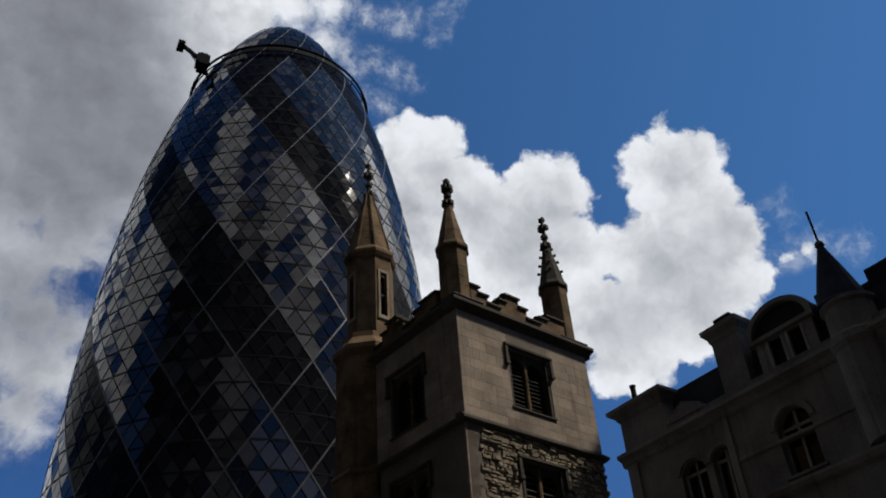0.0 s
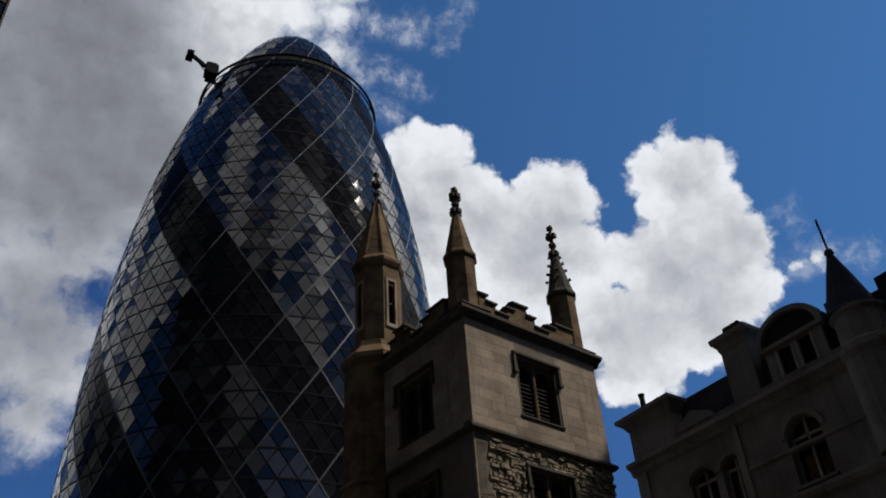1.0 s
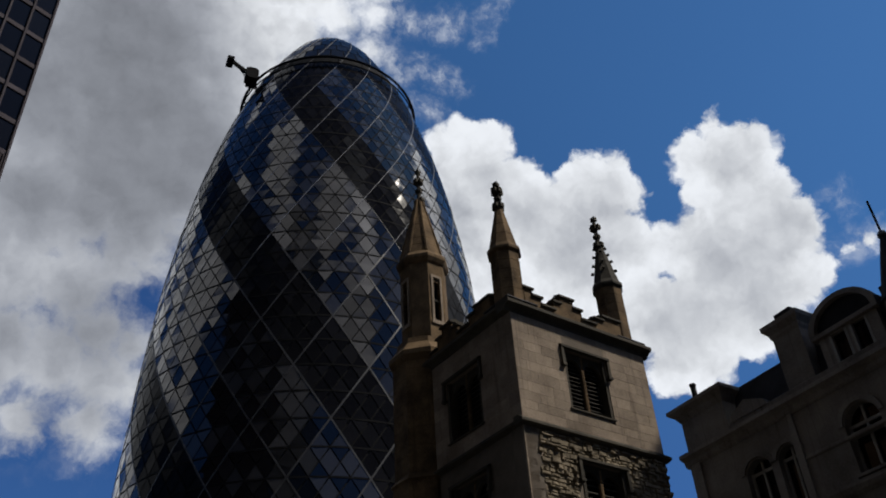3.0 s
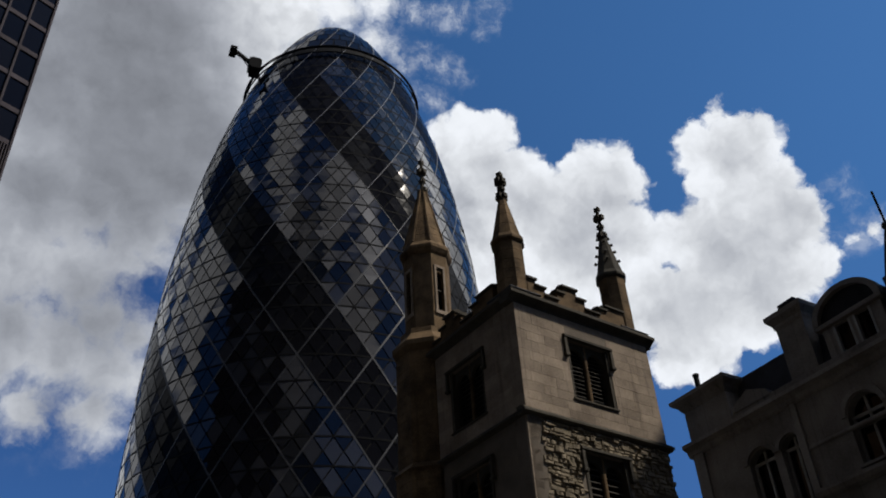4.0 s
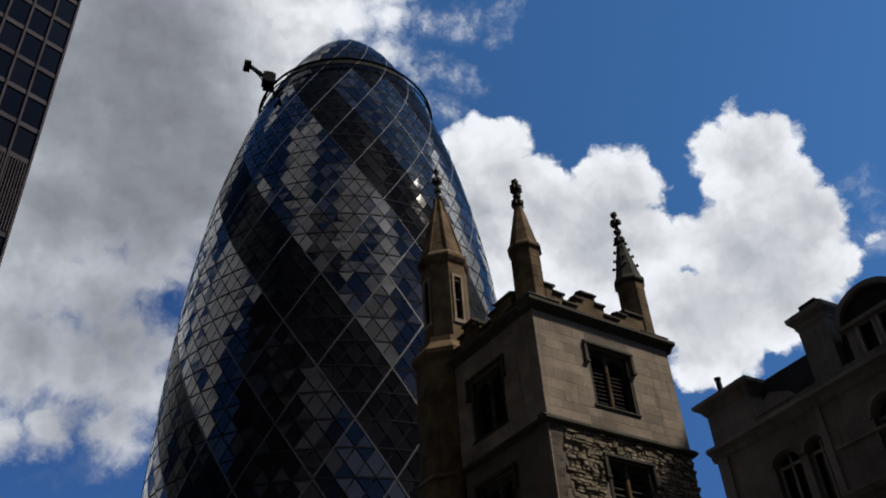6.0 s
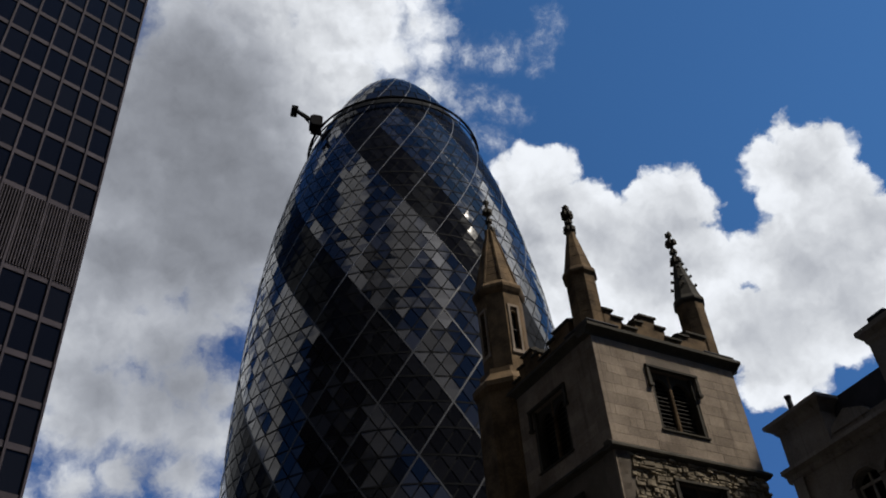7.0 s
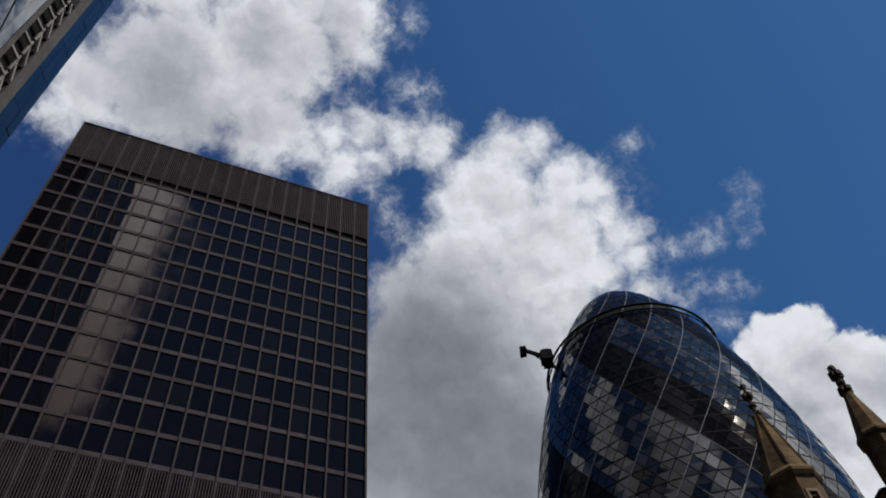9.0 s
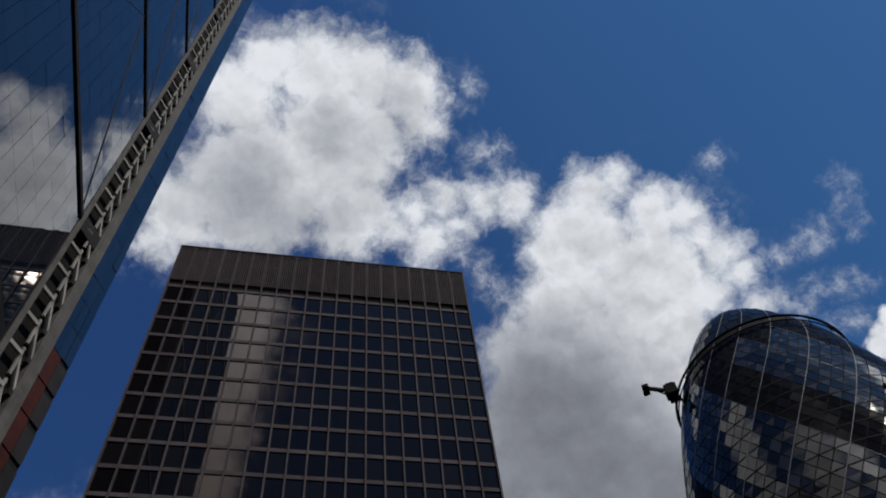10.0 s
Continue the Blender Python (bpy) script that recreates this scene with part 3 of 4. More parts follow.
def arch_plate(u0, u1, z_spring, z_top, y0, y1, rise, steps=10):
    """The stone over a pointed or round light: flat above, arched below."""
    s = Shape()
    half, mid = (u1 - u0) / 2, (u0 + u1) / 2
    outline = [(u0, z_top), (u0, z_spring)]
    for i in range(1, steps):
        q = -1 + 2 * i / steps
        outline.append((mid + half * q, z_spring + rise * (1 - abs(q) ** 1.8) ** 0.6))
    outline += [(u1, z_spring), (u1, z_top)]
    front = [(u, y0, z) for u, z in outline]
    backs = [(u, y1, z) for u, z in outline]
    n = len(outline)
    for i in range(1, n - 2):
        a, b = outline[i], outline[i + 1]
        s.poly((a[0], y0, a[1]), (b[0], y0, b[1]), (b[0], y0, z_top), (a[0], y0, z_top))
        s.poly((a[0], y1, z_top), (b[0], y1, z_top), (b[0], y1, b[1]), (a[0], y1, a[1]))
        s.poly(front[i], backs[i], backs[i + 1], front[i + 1])
    return s


def belfry_window(m, hole, slats):
    """A square-headed two-light stone window with timber louvres."""
    u0, u1, z0, z1 = hole
    mid = (u0 + u1) / 2
    # dark sheet behind the louvres paints the shade inside the belfry
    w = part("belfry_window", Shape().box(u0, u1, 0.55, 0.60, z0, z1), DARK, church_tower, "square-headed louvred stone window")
    w.matrix_local = m
    hood = Shape().extrude([(0.02, z1), (-0.16, z1 + 0.02), (-0.16, z1 + 0.12), (0.02, z1 + 0.2)], "x", u0 - 0.18, u1 + 0.18)
    part("hood_mould", hood, DARK_STONE, w)
    for a, b in ((u0 - 0.18, u0 - 0.04), (u1 + 0.04, u1 + 0.18)):
        part("label_stop", Shape().box(a, b, -0.13, 0.02, z1 - 0.75, z1, 0.02).box(a - 0.04, b + 0.04, -0.17, 0.02, z1 - 0.92, z1 - 0.75, 0.03), DARK_STONE, w)
    for a, b in ((u0, u0 + 0.14), (u1 - 0.14, u1)):
        part("jamb", Shape().extrude([(0.02, z0), (0.02, z1), (0.5, z1), (0.5, z0)], "x", a, b), DARK_STONE, w)
    part("sill", Shape().extrude([(-0.08, z0 - 0.02), (-0.08, z0 + 0.04), (0.4, z0 + 0.16), (0.4, z0 - 0.02)], "x", u0 - 0.06, u1 + 0.06), DARK_STONE, w)
    part("mullion", Shape().prism(8, [(0.10, z0 + 0.1), (0.10, z1 - 0.1)], mid, 0.28), STONE, w)
    for a, b in ((u0 + 0.14, mid - 0.06), (mid + 0.06, u1 - 0.14)):
        part("arched_head", arch_plate(a, b, z1 - 0.75, z1, 0.2, 0.36, 0.5), DARK_STONE, w)
        for i in range(slats):
            z = z0 + 0.2 + (z1 - z0 - 0.5) * i / slats
            part("louvre", Shape().extrude([(0.32, z), (0.32, z + 0.025), (0.54, z + 0.2), (0.54, z + 0.17)], "x", a, b), LOUVRE, w)
    return w


for m, front in ((FACE_A, True), (FACE_B, False)):
    part("upper_wall", pierced(0.002 if front else 0.70, CH, Z_STRING, Z_CORNICE, [BELFRY if front else (CH - 5.15 + 0.35, CH - 2.72 + 0.35, 17.3, 20.2)], 0, 0.7), MORTAR, church_tower).matrix_local = m
    part("lower_wall", pierced(0.002 if front else 0.75, CH, 0, Z_STRING, [LOWER if front else (CH - 5.1 + 0.35, CH - 2.75 + 0.35, 12.2, 15.3)], 0.06, 0.75), MORTAR, church_tower).matrix_local = m
    part("string_course", Shape().extrude([(-0.02, 16.26), (-0.22, 16.33), (-0.22, 16.42), (0.0, 16.6), (0.3, 16.6), (0.3, 16.26)], "x", -0.22 if front else 0, CH + (0.22 if front else 0)), DARK_STONE, church_tower).matrix_local = m
    part("cornice", Shape().extrude([(-0.04, 21.5), (-0.14, 21.58), (-0.34, 21.68), (-0.34, 21.82), (-0.2, 21.95), (0.5, 21.95), (0.5, 21.4), (0.01, 21.4)], "x", -0.34 if front else 0, CH + (0.34 if front else 0)), DARK_STONE, church_tower).matrix_local = m
belfry_window(FACE_A, BELFRY, 12)
belfry_window(FACE_B, (CH - 5.15 + 0.35, CH - 2.72 + 0.35, 17.3, 20.2), 10)
belfry_window(FACE_A, LOWER, 10)
belfry_window(FACE_B, (CH - 5.1 + 0.35, CH - 2.75 + 0.35, 12.2, 15.3), 6)
part("back_wall", Shape().box(CH - 0.7, CH, 0.75, CH, 0, 21.9).box(0.75, CH - 0.7, CH - 0.7, CH, 0, 21.9), RUBBLE, church_tower)
part("roof", Shape().box(0.5, CH - 0.5, 0.5, CH - 0.5, 21.5, 21.8), LEAD, church_tower)
STEPS = [(0.9, 1.35, 23.0), (1.35, 1.85, 22.7), (1.85, 2.55, 22.35), (2.55, 2.95, 22.8), (2.95, 3.75, 23.2), (3.75, 4.2, 22.8), (4.2, 5.0, 22.35), (5.0, 5.5, 22.7), (5.5, 6.6, 22.95)]
for m in (FACE_A, FACE_B):
    for a, b, z in STEPS:
        part("merlon", Shape().box(a, b, -0.06, 0.35, 21.95, z - 0.12, 0.02), STONE, church_tower).matrix_local = m
        part("coping", Shape().extrude([(-0.16, z - 0.12), (-0.16, z - 0.03), (0.15, z + 0.08), (0.46, z - 0.03), (0.46, z - 0.12)], "x", a - 0.06, b + 0.06), DARK_STONE, church_tower).matrix_local = m


def finial(x, y, z0, z1):
    """A weathered stone cross: a knop of leaves, a stem and a stubby cross above."""
    s, h, r = Shape(), z1 - z0, random.Random(int(z1 * 100))
    s.prism(8, [(0.14, z0 - 0.2), (0.2, z0 - 0.02), (0.12, z0 + 0.12), (0.10, z0 + h * 0.45), (0.09, z1 - 0.1), (0.05, z1)], x, y)
    for zz, reach, q in ((z0, 0.30, 0.12), (z0 + h * 0.30, 0.17, 0.10), (z0 + h * 0.62, 0.27, 0.13), (z1 - 0.14, 0.12, 0.12)):
        for a in (10, 100, 190, 280):
            if r.random() < 0.12:
                continue
            m = pose(x, y, zz + r.uniform(-0.03, 0.03), 0, 0, a + r.uniform(-8, 8))
            k = reach * r.uniform(0.85, 1.1)
            pts = [m @ Vector((u, v, w)) for w in (-q, q * 0.9) for u, v in ((0, -q * 0.7), (k, -q), (k, q), (0, q * 0.7))]
            s.grid([pts[:4], pts[4:]])
    return s


def coursed(rows, high=0.45, groove=0.012):
    """Rows of (radius, z) with a fine joint cut every course."""
    out = []
    for (r0, z0), (r1, z1) in zip(rows, rows[1:]):
        out.append((r0, z0))
        n = int((z1 - z0) / high)
        for i in range(1, n):
            z = z0 + (z1 - z0) * i / n
            r = r0 + (r1 - r0) * i / n
            out += [(r, z - 0.012), (r - groove, z), (r, z + 0.012)]
    return out + [rows[-1]]


def pinnacle(x, y, r, z0, z_eaves, z_neck, z_tip, crockets):
    t = math.pi / 8
    part("pinnacle_shaft", Shape().prism(8, coursed([(r * 1.12, z0), (r * 1.12, z0 + 0.15), (r, z0 + 0.3), (r * 0.98, z_eaves - 0.1)]), x, y, t), STONE, church_tower)
    part("pinnacle_spire", Shape().prism(8, [(r * 0.98, z_eaves - 0.12), (r * 1.14, z_eaves + 0.0), (r * 1.14, z_eaves + 0.12), (r * 0.96, z_eaves + 0.36)] + coursed([(r * 0.96, z_eaves + 0.37), (r * 0.22, z_neck)], 0.6)[1:], x, y, t), DARK_STONE if crockets else STONE, church_tower)
    if crockets:
        r2 = random.Random(3)
        for q in (0.3, 0.52, 0.72, 0.9):
            for k in range(4):
                a = t + k * math.pi / 2 + 0.4
                rr = r * (0.96 + (0.22 - 0.96) * q)
                zc = z_eaves + 0.3 + (z_neck - z_eaves - 0.3) * q + r2.uniform(-0.08, 0.08)
                c = (x + rr * math.cos(a), y + rr * math.sin(a), zc)
                part("crocket", Shape().rod(c, (c[0] + 0.12 * math.cos(a), c[1] + 0.12 * math.sin(a), zc + 0.05), 0.07, 5, 0.09), DARK_STONE, church_tower)
    part("finial", finial(x, y, z_neck, z_tip), DARK_STONE, church_tower, "weathered stone cross finial")


pinnacle(0.55, 0.55, 0.70, 21.9, 24.85, 27.7, 29.25, False)
pinnacle(CH - 0.75, 0.6, 0.68, 21.9, 25.2, 28.0, 29.8, True)
for x, y in ((0.55, 0.55), (CH - 0.75, 0.6)):
    part("lead_flashing", Shape().box(x - 0.85, x + 0.85, y - 0.85, y + 0.85, 21.95, 22.02, 0.02), LEAD, church_tower)
# the stair turret
TX, TY = 0.62, CH - 0.55
T8 = math.pi / 8
part("stair_turret", Shape().prism(8, coursed([(1.62, 0), (1.62, 16.2), (1.72, 16.3), (1.52, 16.6), (1.52, 22.1), (1.70, 22.4), (1.70, 22.65), (1.30, 23.2), (1.26, 23.5)], 0.42), TX - 0.1, TY, T8), STONE, church_tower, "octagonal stair turret")
LANTERN_R = 1.2
# solid dark core paints the shade seen through the lantern's lights
lantern = part("turret_lantern", Shape().prism(8, [(LANTERN_R - 0.3, 23.3), (LANTERN_R - 0.3, 28.0)], TX + 0.08, TY - 0.05, T8), DARK, church_tower, "octagonal lantern stage with narrow lights")
side = 2 * LANTERN_R * math.sin(T8)
apothem = LANTERN_R * math.cos(T8)
for k in range(8):
    m = pose(TX + 0.08, TY - 0.05, 0) @ pose(0, 0, 0, 0, 0, 45 * k) @ pose(apothem, 0, 0) @ pose(0, 0, 0, 0, 0, 90)
    opened = k % 2 == 0
    hole = [(-0.2, 0.2, 24.55, 27.0)] if opened else []
    part("lantern_panel", pierced(-side / 2, side / 2, 23.3, 28.0, hole, 0, 0.2), STONE, lantern).matrix_local = m
    if opened:
        part("light_head", arch_plate(-0.2, 0.2, 26.55, 27.0, 0.03, 0.15, 0.3, 8), STONE, lantern).matrix_local = m
        part("light_frame", Shape().box(-0.32, -0.2, -0.06, 0.12, 24.45, 27.05).box(0.2, 0.32, -0.06, 0.12, 24.45, 27.05).box(-0.32, 0.32, -0.06, 0.12, 27.05, 27.2).box(-0.36, 0.36, -0.08, 0.14, 24.3, 24.5), ASHLAR, lantern).matrix_local = m
        part("transom", Shape().box(-0.2, 0.2, 0.06, 0.12, 25.7, 25.78), LOUVRE, lantern).matrix_local = m
part("turret_spire", Shape().prism(8, [(LANTERN_R, 27.95), (1.30, 28.05), (1.40, 28.25), (1.40, 28.42)] + coursed([(1.18, 28.75), (0.18, 33.0)], 0.5), TX + 0.08, TY - 0.05, T8), STONE, church_tower)
for k in range(8):
    a = T8 + k * math.pi / 4
    c, n = math.cos(a), math.sin(a)
    part("spire_rib", Shape().rod((TX + 0.08 + 1.17 * c, TY - 0.05 + 1.17 * n, 28.75), (TX + 0.08 + 0.18 * c, TY - 0.05 + 0.18 * n, 33.0), 0.07, 5, 0.05), STONE, church_tower)
part("finial", finial(TX + 0.08, TY - 0.05, 33.0, 35.25), DARK_STONE, church_tower, "weathered stone cross finial")

# ---- the old stone block beside the church ----
stone_block = thing("stone_block", pose(16.446, 38.670, 0, 0, 0, -57.0), "dark old stone office block with mansard roof, dormer and turret", "building")
ARCHED = [(-4.35, -2.75, 14.9, 18.0, 0.55), (-2.3, -0.95, 14.9, 18.0, 0.5), (1.65, 3.5, 15.75, 18.0, 0.8), (8.2, 9.8, 15.75, 18.0, 0.75)]
part("facade_wall", pierced(-7.7, 18, 0, 20.2, [(a, b, z0, z1 + r) for a, b, z0, z1, r in ARCHED], 0, 0.7), BLOCK_STONE, stone_block)
part("body", Shape().box(-7.68, 18, 0.9, 12, 0, 20.2), DARK_STONE, stone_block)
for u0, u1, z0, z1, rise in ARCHED:
    mid = (u0 + u1) / 2
    w = part("arched_window", Shape().box(u0, u1, 0.5, 0.54, z0, z1 + rise), TOWER_GLASS, stone_block, "round-headed sash window")
    part("arch_head", arch_plate(u0, u1, z1, z1 + rise + 0.001, 0.02, 0.6, rise, 14), BLOCK_STONE, w)
    ro, ri = (u1 - u0) / 2 + 0.28, (u1 - u0) / 2 + 0.02
    k = (rise + 0.28) / ro
    arch = Shape().grid([[(mid - r * math.cos(a), y, z1 + r * math.sin(a) * k) for r, y in ((ri, -0.1), (ro, -0.1), (ro, 0.05), (ri, 0.05))]
                         for a in [math.pi * i / 14 for i in range(15)]])
    part("arch_mould", arch, BLOCK_STONE, w)
    for x in (u0 + 0.06, mid, u1 - 0.06):
        part("window_bar", Shape().box(x - 0.06, x + 0.06, 0.34, 0.46, z0, z1 + (rise - 0.05 if x == mid else 0)), WHITE_TRIM, w)
    part("window_bar", Shape().box(u0, u1, 0.36, 0.46, z1 - 0.1, z1 + 0.05), WHITE_TRIM, w)
    part("window_sill", Shape().box(u0 - 0.15, u1 + 0.15, -0.15, 0.4, z0 - 0.15, z0, 0.02), BLOCK_STONE, w)


def moulding(u0, u1, rows, mat=BLOCK_STONE, name="cornice"):
    """A run of moulded stone: rows of (out, z) from below to above."""
    return part(name, Shape().extrude([(0.3, rows[0][1])] + [(-o, z) for o, z in rows] + [(0.3, rows[-1][1])], "x", u0, u1), mat, stone_block)


moulding(-8.0, 18, [(0.05, 19.75), (0.15, 19.85), (0.2, 20.05), (0.5, 20.2), (0.5, 20.4), (0.1, 20.55)])
moulding(-1.0, 18, [(0.05, 15.0), (0.2, 15.1), (0.3, 15.3), (0.3, 15.45), (0.05, 15.55)])
moulding(-7.9, -0.9, [(0.05, 14.2), (0.25, 14.4), (0.25, 14.6), (0.05, 14.7)])
moulding(-0.9, 18, [(0.03, 17.35), (0.08, 17.4), (0.08, 17.5), (0.03, 17.55)], name="string_course")
part("corner_pilaster", Shape().box(-7.72, -7.0, -0.12, 0.5, 0, 19.8, 0.03).box(-1.15, -0.75, -0.12, 0.3, 0, 19.8, 0.03), BLOCK_STONE, stone_block)
# the corner attic with its cornice and pot
part("attic", Shape().box(-7.7, -4.6, -0.02, 3.2, 20.4, 22.4), BLOCK_STONE, stone_block)
part("attic_cornice", Shape().grid([[(-7.7 - o, -0.02 - o, z), (-4.6 + o, -0.02 - o, z), (-4.6 + o, 3.2, z), (-7.7 - o, 3.2, z)] for o, z in ((0.02, 22.3), (0.12, 22.45), (0.2, 22.6), (0.5, 22.85), (0.52, 23.05), (0.3, 23.15))]), BLOCK_STONE, stone_block)
part("attic_gable", Shape().extrude([(-6.6, 23.1), (-5.4, 23.55), (-4.3, 23.1)], "y", 0.2, 0.6), BLOCK_STONE, stone_block)
part("chimney_pot", Shape().prism(10, [(0.17, 23.1), (0.15, 24.2), (0.19, 24.3), (0.19, 24.4), (0.13, 24.42)], -6.72, 0.5), STEEL_DARK, stone_block)
# mansard, parapet and scrolled gablet
part("parapet", Shape().box(-4.6, 18, 0.05, 0.4, 20.5, 20.95, 0.03), BLOCK_STONE, stone_block)
part("gablet", Shape().extrude([(-4.5, 20.9), (-4.3, 21.3), (-3.8, 21.5), (-3.3, 21.75), (-2.7, 21.5), (-2.2, 21.3), (-1.9, 20.9)], "y", 0.0, 0.4), BLOCK_STONE, stone_block)
part("mansard_roof", Shape().extrude([(0.5, 20.6), (1.0, 23.05), (1.4, 23.3), (10, 23.4), (11.8, 20.5)], "x", -4.45, 18), SLATE, stone_block)
# chimney stack on the parapet
chimney = part("stone_chimney", Shape().box(-0.6, 1.05, 0.15, 1.3, 20.4, 24.0, 0.04), BLOCK_STONE, stone_block, "tall stone chimney stack")
part("chimney_cap", Shape().grid([[(-0.6 - o, 0.15 - o, z), (1.05 + o, 0.15 - o, z), (1.05 + o, 1.3 + o, z), (-0.6 - o, 1.3 + o, z)] for o, z in ((0.0, 23.75), (0.08, 23.9), (0.1, 24.05), (0.32, 24.35), (0.34, 24.6), (0.1, 24.75), (0.02, 24.78))]), BLOCK_STONE, chimney)
part("chimney_cowl", Shape().box(-0.3, 0.75, 0.4, 1.05, 24.75, 25.25, 0.05), STEEL_DARK, chimney)
# round-headed dormer
DX0, DX1, DZ0, DZS = 1.75, 5.05, 20.75, 22.65
dormer = part("dormer", pierced(DX0, DX1, DZ0, DZS, [(2.35, 3.33, 20.95, 22.45), (3.5, 4.48, 20.95, 22.45)], 0.25, 0.55), BLOCK_STONE, stone_block, "stone dormer with a round pediment")
part("dormer_cheek", Shape().box(DX0, DX0 + 0.3, 0.55, 3.0, DZ0, DZS + 0.2).box(DX1 - 0.3, DX1, 0.55, 3.0, DZ0, DZS + 0.2), SLATE, dormer)
ped = [(DX0 - 0.2, DZS)] + [((DX0 + DX1) / 2 - 1.85 * math.cos(math.pi * i / 16), DZS + 0.12 + 1.42 * math.sin(math.pi * i / 16)) for i in range(17)] + [(DX1 + 0.2, DZS)]
part("pediment", Shape().extrude(ped, "y", 0.3, 2.8), SLATE, dormer)
rim = Shape().grid([[((DX0 + DX1) / 2 - r * math.cos(a), y, DZS + 0.1 + r * 0.78 * math.sin(a)) for r, y in ((1.6, 0.02), (1.92, 0.02), (1.92, 0.42), (1.6, 0.42))]
                    for a in [math.pi * i / 18 for i in range(19)]])
part("pediment_rim", rim, BLOCK_STONE, dormer)
part("pediment_sill", Shape().box(DX0 - 0.25, DX1 + 0.25, 0.02, 0.5, DZS - 0.14, DZS + 0.1, 0.03), BLOCK_STONE, dormer)
for a, b in ((2.35, 3.33), (3.5, 4.48)):
    part("pane", Shape().box(a, b, 0.46, 0.5, 20.95, 22.45), TOWER_GLASS, dormer)
    part("window_bar", Shape().box(a, a + 0.12, 0.22, 0.45, 20.95, 22.45).box(b - 0.12, b, 0.22, 0.45, 20.95, 22.45), WHITE_TRIM, dormer)
# corner turret with a slate cone
part("turret_drum", Shape().prism(16, [(1.25, 15.6), (1.3, 19.8), (1.45, 20.1), (1.45, 20.4), (1.2, 20.6), (1.15, 21.9), (1.3, 22.05), (1.3, 22.2)], 6.75, 0.6), BLOCK_STONE, stone_block)
part("turret_cone", Shape().prism(16, [(1.36, 22.2), (1.2, 22.4), (0.62, 24.3), (0.14, 25.75)], 6.55, 0.6), SLATE, stone_block)
part("turret_cap", Shape().prism(10, [(0.16, 25.7), (0.24, 25.78), (0.2, 25.95), (0.05, 26.1)], 6.55, 0.6), LEAD, stone_block)
part("rod", Shape().rod((6.55, 0.6, 26.0), (6.55, 0.6, 27.9), 0.06), STEEL_DARK, stone_block)
part("side_roof", Shape().box(5.2, 5.9, 0.9, 3.0, 22.6, 23.75).box(7.9, 18, 0.9, 3.0, 22.0, 23.6), SLATE, stone_block)

# ---- the glass tower with the braced edge ----
CORNER = way(-82.0, 0) * 49.96
braced_tower = thing("braced_tower", Matrix.Translation(CORNER) @ pose(0, 0, 0, 0, 0, -36) @ Matrix.Scale(1.028, 4), "tall blue glass tower with a braced steel edge", "tower")
part("body", Shape().box(0.1, 60, -30, -0.12, 0, 224), DARK, braced_tower)
MEGA = [23.8 + 28 * k for k in range(8)]
rng = random.Random(11)
rest, base = Shape(), Shape()
facet = Shape().box(0.02, 1.98, -0.05, 0.0, 0.02, 3.98).mesh("pane")
count = 0
for k in range(56):
    z = 3.8 + 4 * k - 4
    for i in range(30):
        x = 0.1 + 2 * i
        if 66 <= z <= 160 and i < 13 and count < 299:
            p = part("pane", facet, CURTAIN, braced_tower)
            p.matrix_local = pose(x, 0, z, rng.gauss(0, 0.12), 0, rng.gauss(0, 0.12))
            count += 1
        else:
            (rest if z > 58 else base).box(x + 0.02, x + 1.98, -0.05, 0.0, z + 0.02, z + 3.98)
tagged(part("panes", rest, CURTAIN, braced_tower, "blue curtain wall glass"), kind="stuff")
tagged(part("base_panes", base, STEEL_DARK, braced_tower, "dark glass of the lower floors"), kind="stuff")
for k in range(10):
    part("floor_edge", Shape().box(0.2, 60, 0.0, 0.12, 3.8 + 4 * k - 0.35, 3.8 + 4 * k + 0.05), RED_STEEL, braced_tower, "dark red floor edge")
for z in MEGA:
    part("floor_band", Shape().box(0.1, 60, -0.02, 0.18, z - 0.4, z + 0.4), STEEL_DARK, braced_tower, "dark steel band every seven floors")
# pale struts that show on the glass, storey group by storey group
for z in MEGA[2:7]:
    for x0, x1 in ((1.0, 13.0), (25.0, 13.0), (25.0, 37.0)):
        part("face_brace", Shape().beam((x0, 0.02, z + 1), (x1, 0.02, z + 27), 0.05, 0.13, (0, 1, 0)), FRAME_GREY, braced_tower)
# the open ladder of steel along the edge, turned a little out from the glass
LADDER = pose(0, 0, 0, 0, 0, -28)


def edge_part(name, shape, mat, label=""):
    part(name, shape, mat, braced_tower, label).matrix_local = LADDER


edge_part("inner_post", Shape().box(-0.5, 0.05, -0.4, 0.1, 0, 224), STEEL_GREY)
edge_part("outer_post", Shape().box(-4.35, -3.15, -0.5, 0.1, 0, 224), STEEL_GREY)
# added dark sheet, paints the gaps between the braces as deep shade
edge_part("shaft_back", Shape().box(-3.3, -0.4, -0.9, -0.7, 0, 224), DARK)
for k in range(55):
    z = 3.8 + 4 * k
    edge_part("strut", Shape().beam((-0.45, -0.1, z), (-2.1, -0.1, z + 0.2), 0.3, 0.42), PALE_STEEL)
    edge_part("hanger", Shape().beam((-2.1, -0.1, z + 1.0), (-2.1, -0.1, z - 2.4), 0.22, 0.2, (0, 1, 0)), PALE_STEEL)
    edge_part("brace", Shape().beam((-2.1, -0.1, z), (-3.2, -0.1, z - 3.3), 0.2, 0.26), PALE_STEEL)
    edge_part("bracket", Shape().box(-3.2, -2.8, -0.45, 0.0, z - 3.9, z - 3.2), STEEL_DARK)
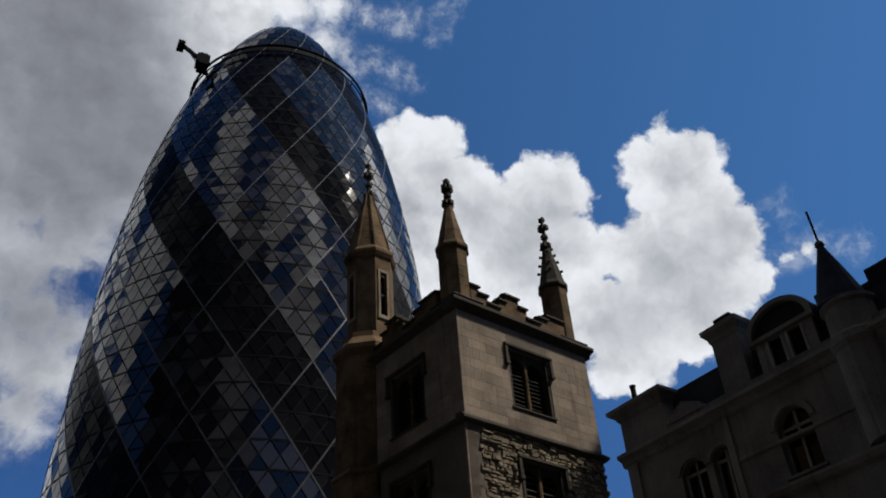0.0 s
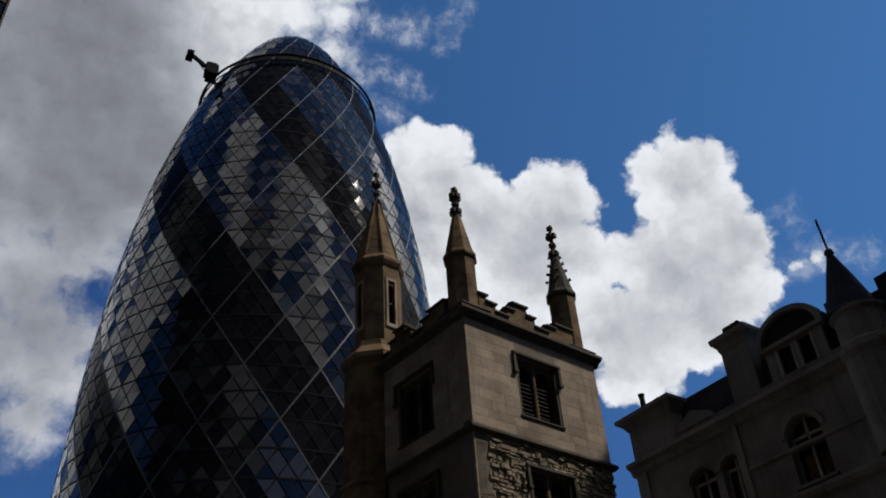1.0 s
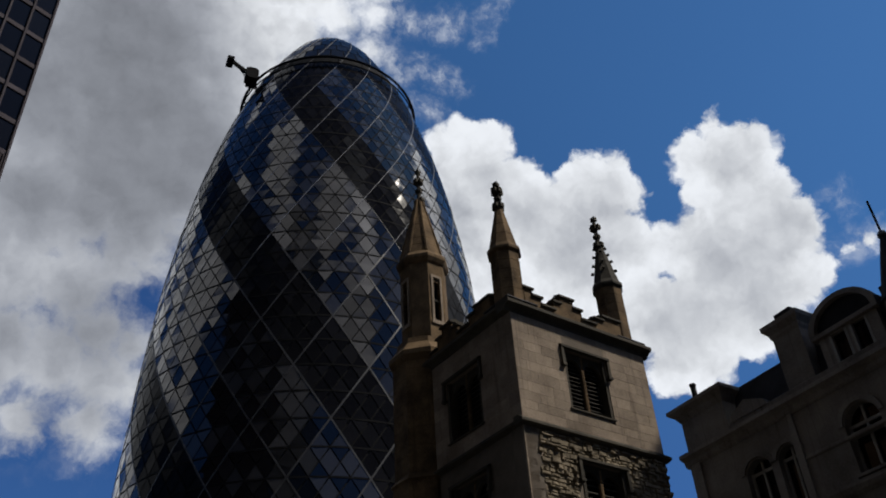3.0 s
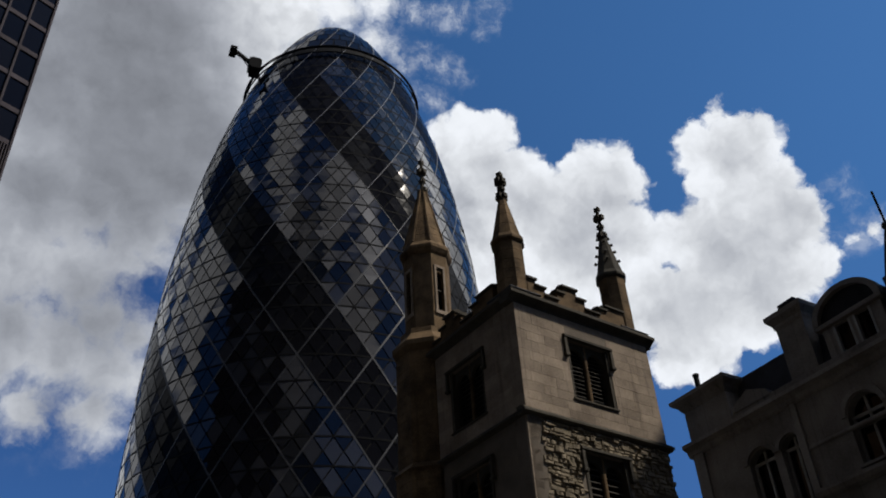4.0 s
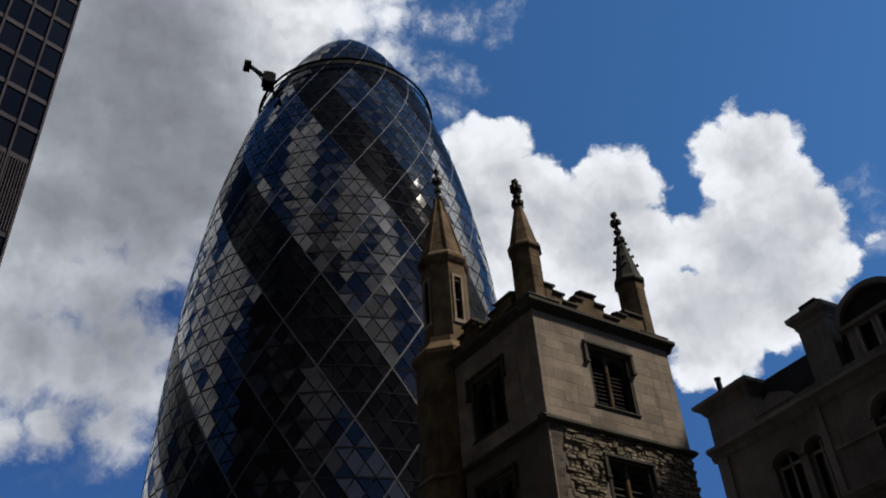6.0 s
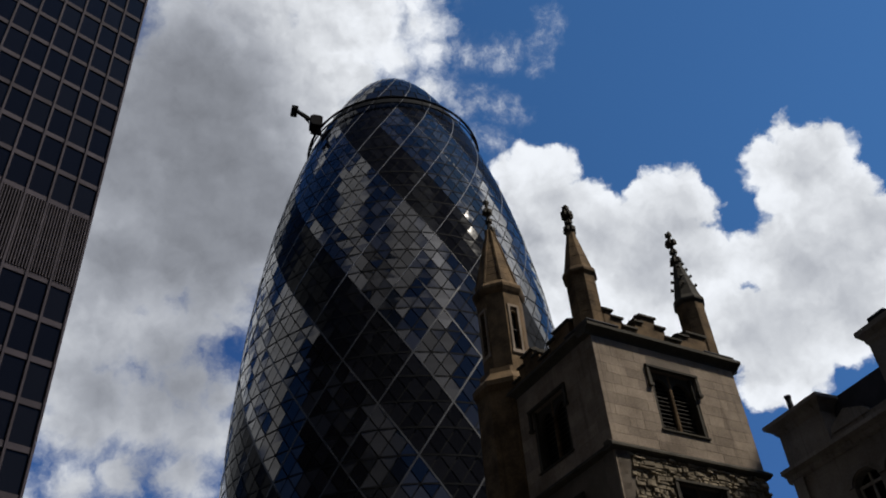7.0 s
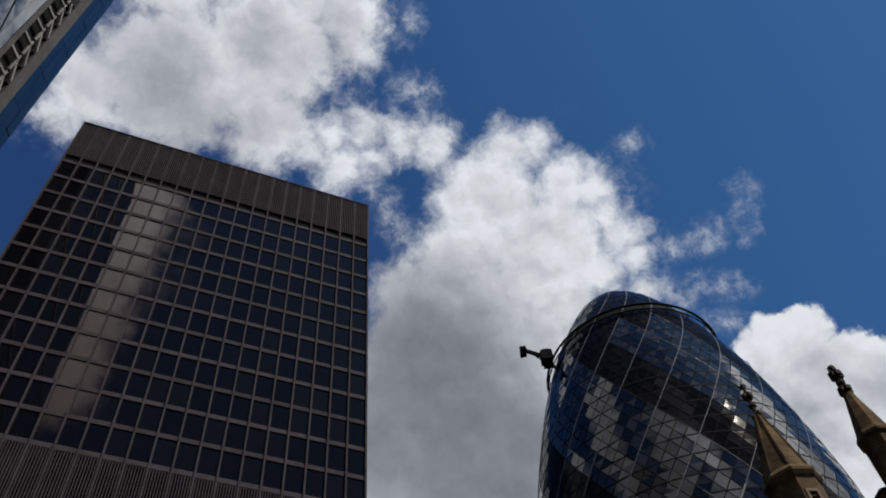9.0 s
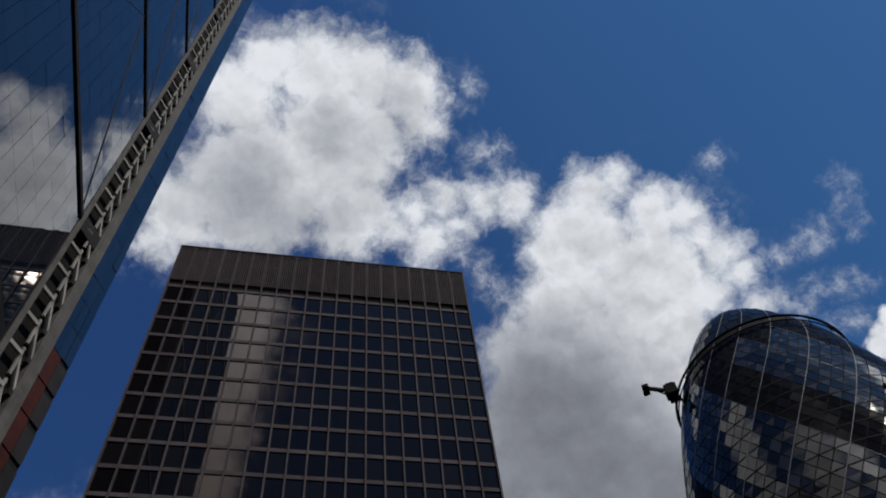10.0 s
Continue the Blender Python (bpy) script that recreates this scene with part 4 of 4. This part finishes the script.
for z in MEGA:
    edge_part("node", Shape().box(-3.3, -0.35, -0.65, 0.05, z - 1.3, z + 1.3, 0.08), STEEL_DARK, "dark steel joint of the frame")
# the glazed strip beyond the posts, with red panels low down
fin = Shape()
for k in range(16, 56):
    for i in range(3):
        x = -6.9 + 0.85 * i
        fin.box(x + 0.015, x + 0.835, -0.1, 0.02 + rng.gauss(0, 0.02), 4 * k + 0.03, 4 * k + 3.97)
edge_part("edge_panes", fin, CURTAIN, "narrow strip of edge glass")
bpy.data.objects["edge_panes"]["kind"] = "stuff"
edge_part("edge_backing", Shape().box(-6.95, -4.35, -1.0, -0.12, 0, 224), DARK)
for k in range(0, 16):
    edge_part("red_panel", Shape().box(-5.6, -4.4, -0.1, 0.02, 4 * k + 0.1, 4 * k + 3.9), RED_STEEL, "dark red panel")
    edge_part("grille", Shape().box(-6.9, -5.65, -0.1, 0.02, 4 * k + 0.1, 4 * k + 3.3), STEEL_DARK)

# ---- the stones of the church tower ----
rng = random.Random(21)


def courses(m, z0, z1, high, long, hole, u_min=0.0):
    z = z0
    row = 0
    while z < z1 - 0.1:
        h = min(high * rng.uniform(0.85, 1.15), z1 - z)
        u = u_min
        first = True
        while u < CH - 0.05:
            w = rng.uniform(*long) * (0.6 if first and row % 2 else 1.0)
            first = False
            e = min(u + w, CH)
            if CH - e < 0.3:
                e = CH
            spans = [(u, e)]
            if z < hole[3] + 0.15 and z + h > hole[2] - 0.05:
                spans = [(a, b) for a, b in ((u, min(e, hole[0])), (max(u, hole[1]), e)) if b - a > 0.06]
            for a, b in spans:
                d = rng.uniform(0.007, 0.012)
                g = 0.002
                part("ashlar", Shape().grid([[(a + g + i, y, z + g + i), (b - g - i, y, z + g + i), (b - g - i, y, z + h - g - i), (a + g + i, y, z + h - g - i)] for y, i in ((0.02, 0), (-d + 0.004, 0), (-d, 0.004))]), ASHLAR, church_tower).matrix_local = m
            u = e
        z += h
        row += 1


courses(FACE_A, 16.6, 21.45, 0.44, (0.7, 1.5), BELFRY)
courses(FACE_B, 16.6, 21.45, 0.55, (0.8, 1.4), (CH - 5.15 + 0.35, CH - 2.72 + 0.35, 17.3, 20.2), 1.9)
# rough rubble with a smooth corner on the lower stage
z = 12.6
row = 0
far = Shape()
near_count = 0
while z < 16.2:
    h = min(rng.uniform(0.26, 0.42), 16.24 - z)
    part("quoin", Shape().box(0.0, 0.85 if row % 2 else 0.5, 0.0, 0.1, z + 0.004, z + h - 0.004, 0.006), ASHLAR, church_tower)
    z += h
    row += 1
z = 12.9
row = 0
while z < 16.2:
    h = min(rng.uniform(0.11, 0.23), 16.24 - z)
    u = 0.52 + rng.uniform(0.0, 0.35)
    while u < CH - 0.1:
        e = min(u + rng.uniform(0.14, 0.5), CH)
        if not (e > LOWER[0] - 0.05 and u < LOWER[1] + 0.05 and z < LOWER[3] + 0.1):
            d = rng.choice((-0.02, 0.0, 0.02, 0.04, 0.09)) * rng.uniform(0.7, 1.2)
            j = [rng.uniform(-0.025, 0.025) for _ in range(16)]
            a, b, c, f = u + 0.03 + j[0], e - 0.03 + j[2], z + 0.025 + j[1] * 0.6, z + h - 0.025 + j[5] * 0.6
            mid = (a + b) / 2 + j[12] * 2
            outer = [(a, -d + j[8], c + j[3] * 0.5), (mid, -d - 0.02 + j[13], c + j[14] * 0.5), (b, -d + j[9], c), (b + j[4], -d + j[10], f), (mid, -d - 0.015 + j[15], f + j[7] * 0.5), (a + j[6], -d + j[11], f)]
            inner = [(u - 0.02, 0.09, z - 0.02), (mid, 0.09, z - 0.02), (e + 0.02, 0.09, z - 0.02), (e + 0.02, 0.09, z + h + 0.02), (mid, 0.09, z + h + 0.02), (u - 0.02, 0.09, z + h + 0.02)]
            if u < 4.4 and near_count < 290:
                part("rubble", Shape().grid([inner, outer]), RUBBLE, church_tower)
                near_count += 1
            else:
                far.grid([inner, outer])
        u = e
    z += h
    row += 1
tagged(part("rubble_walling", far, RUBBLE, church_tower, "rough rubble stone"), kind="stuff")
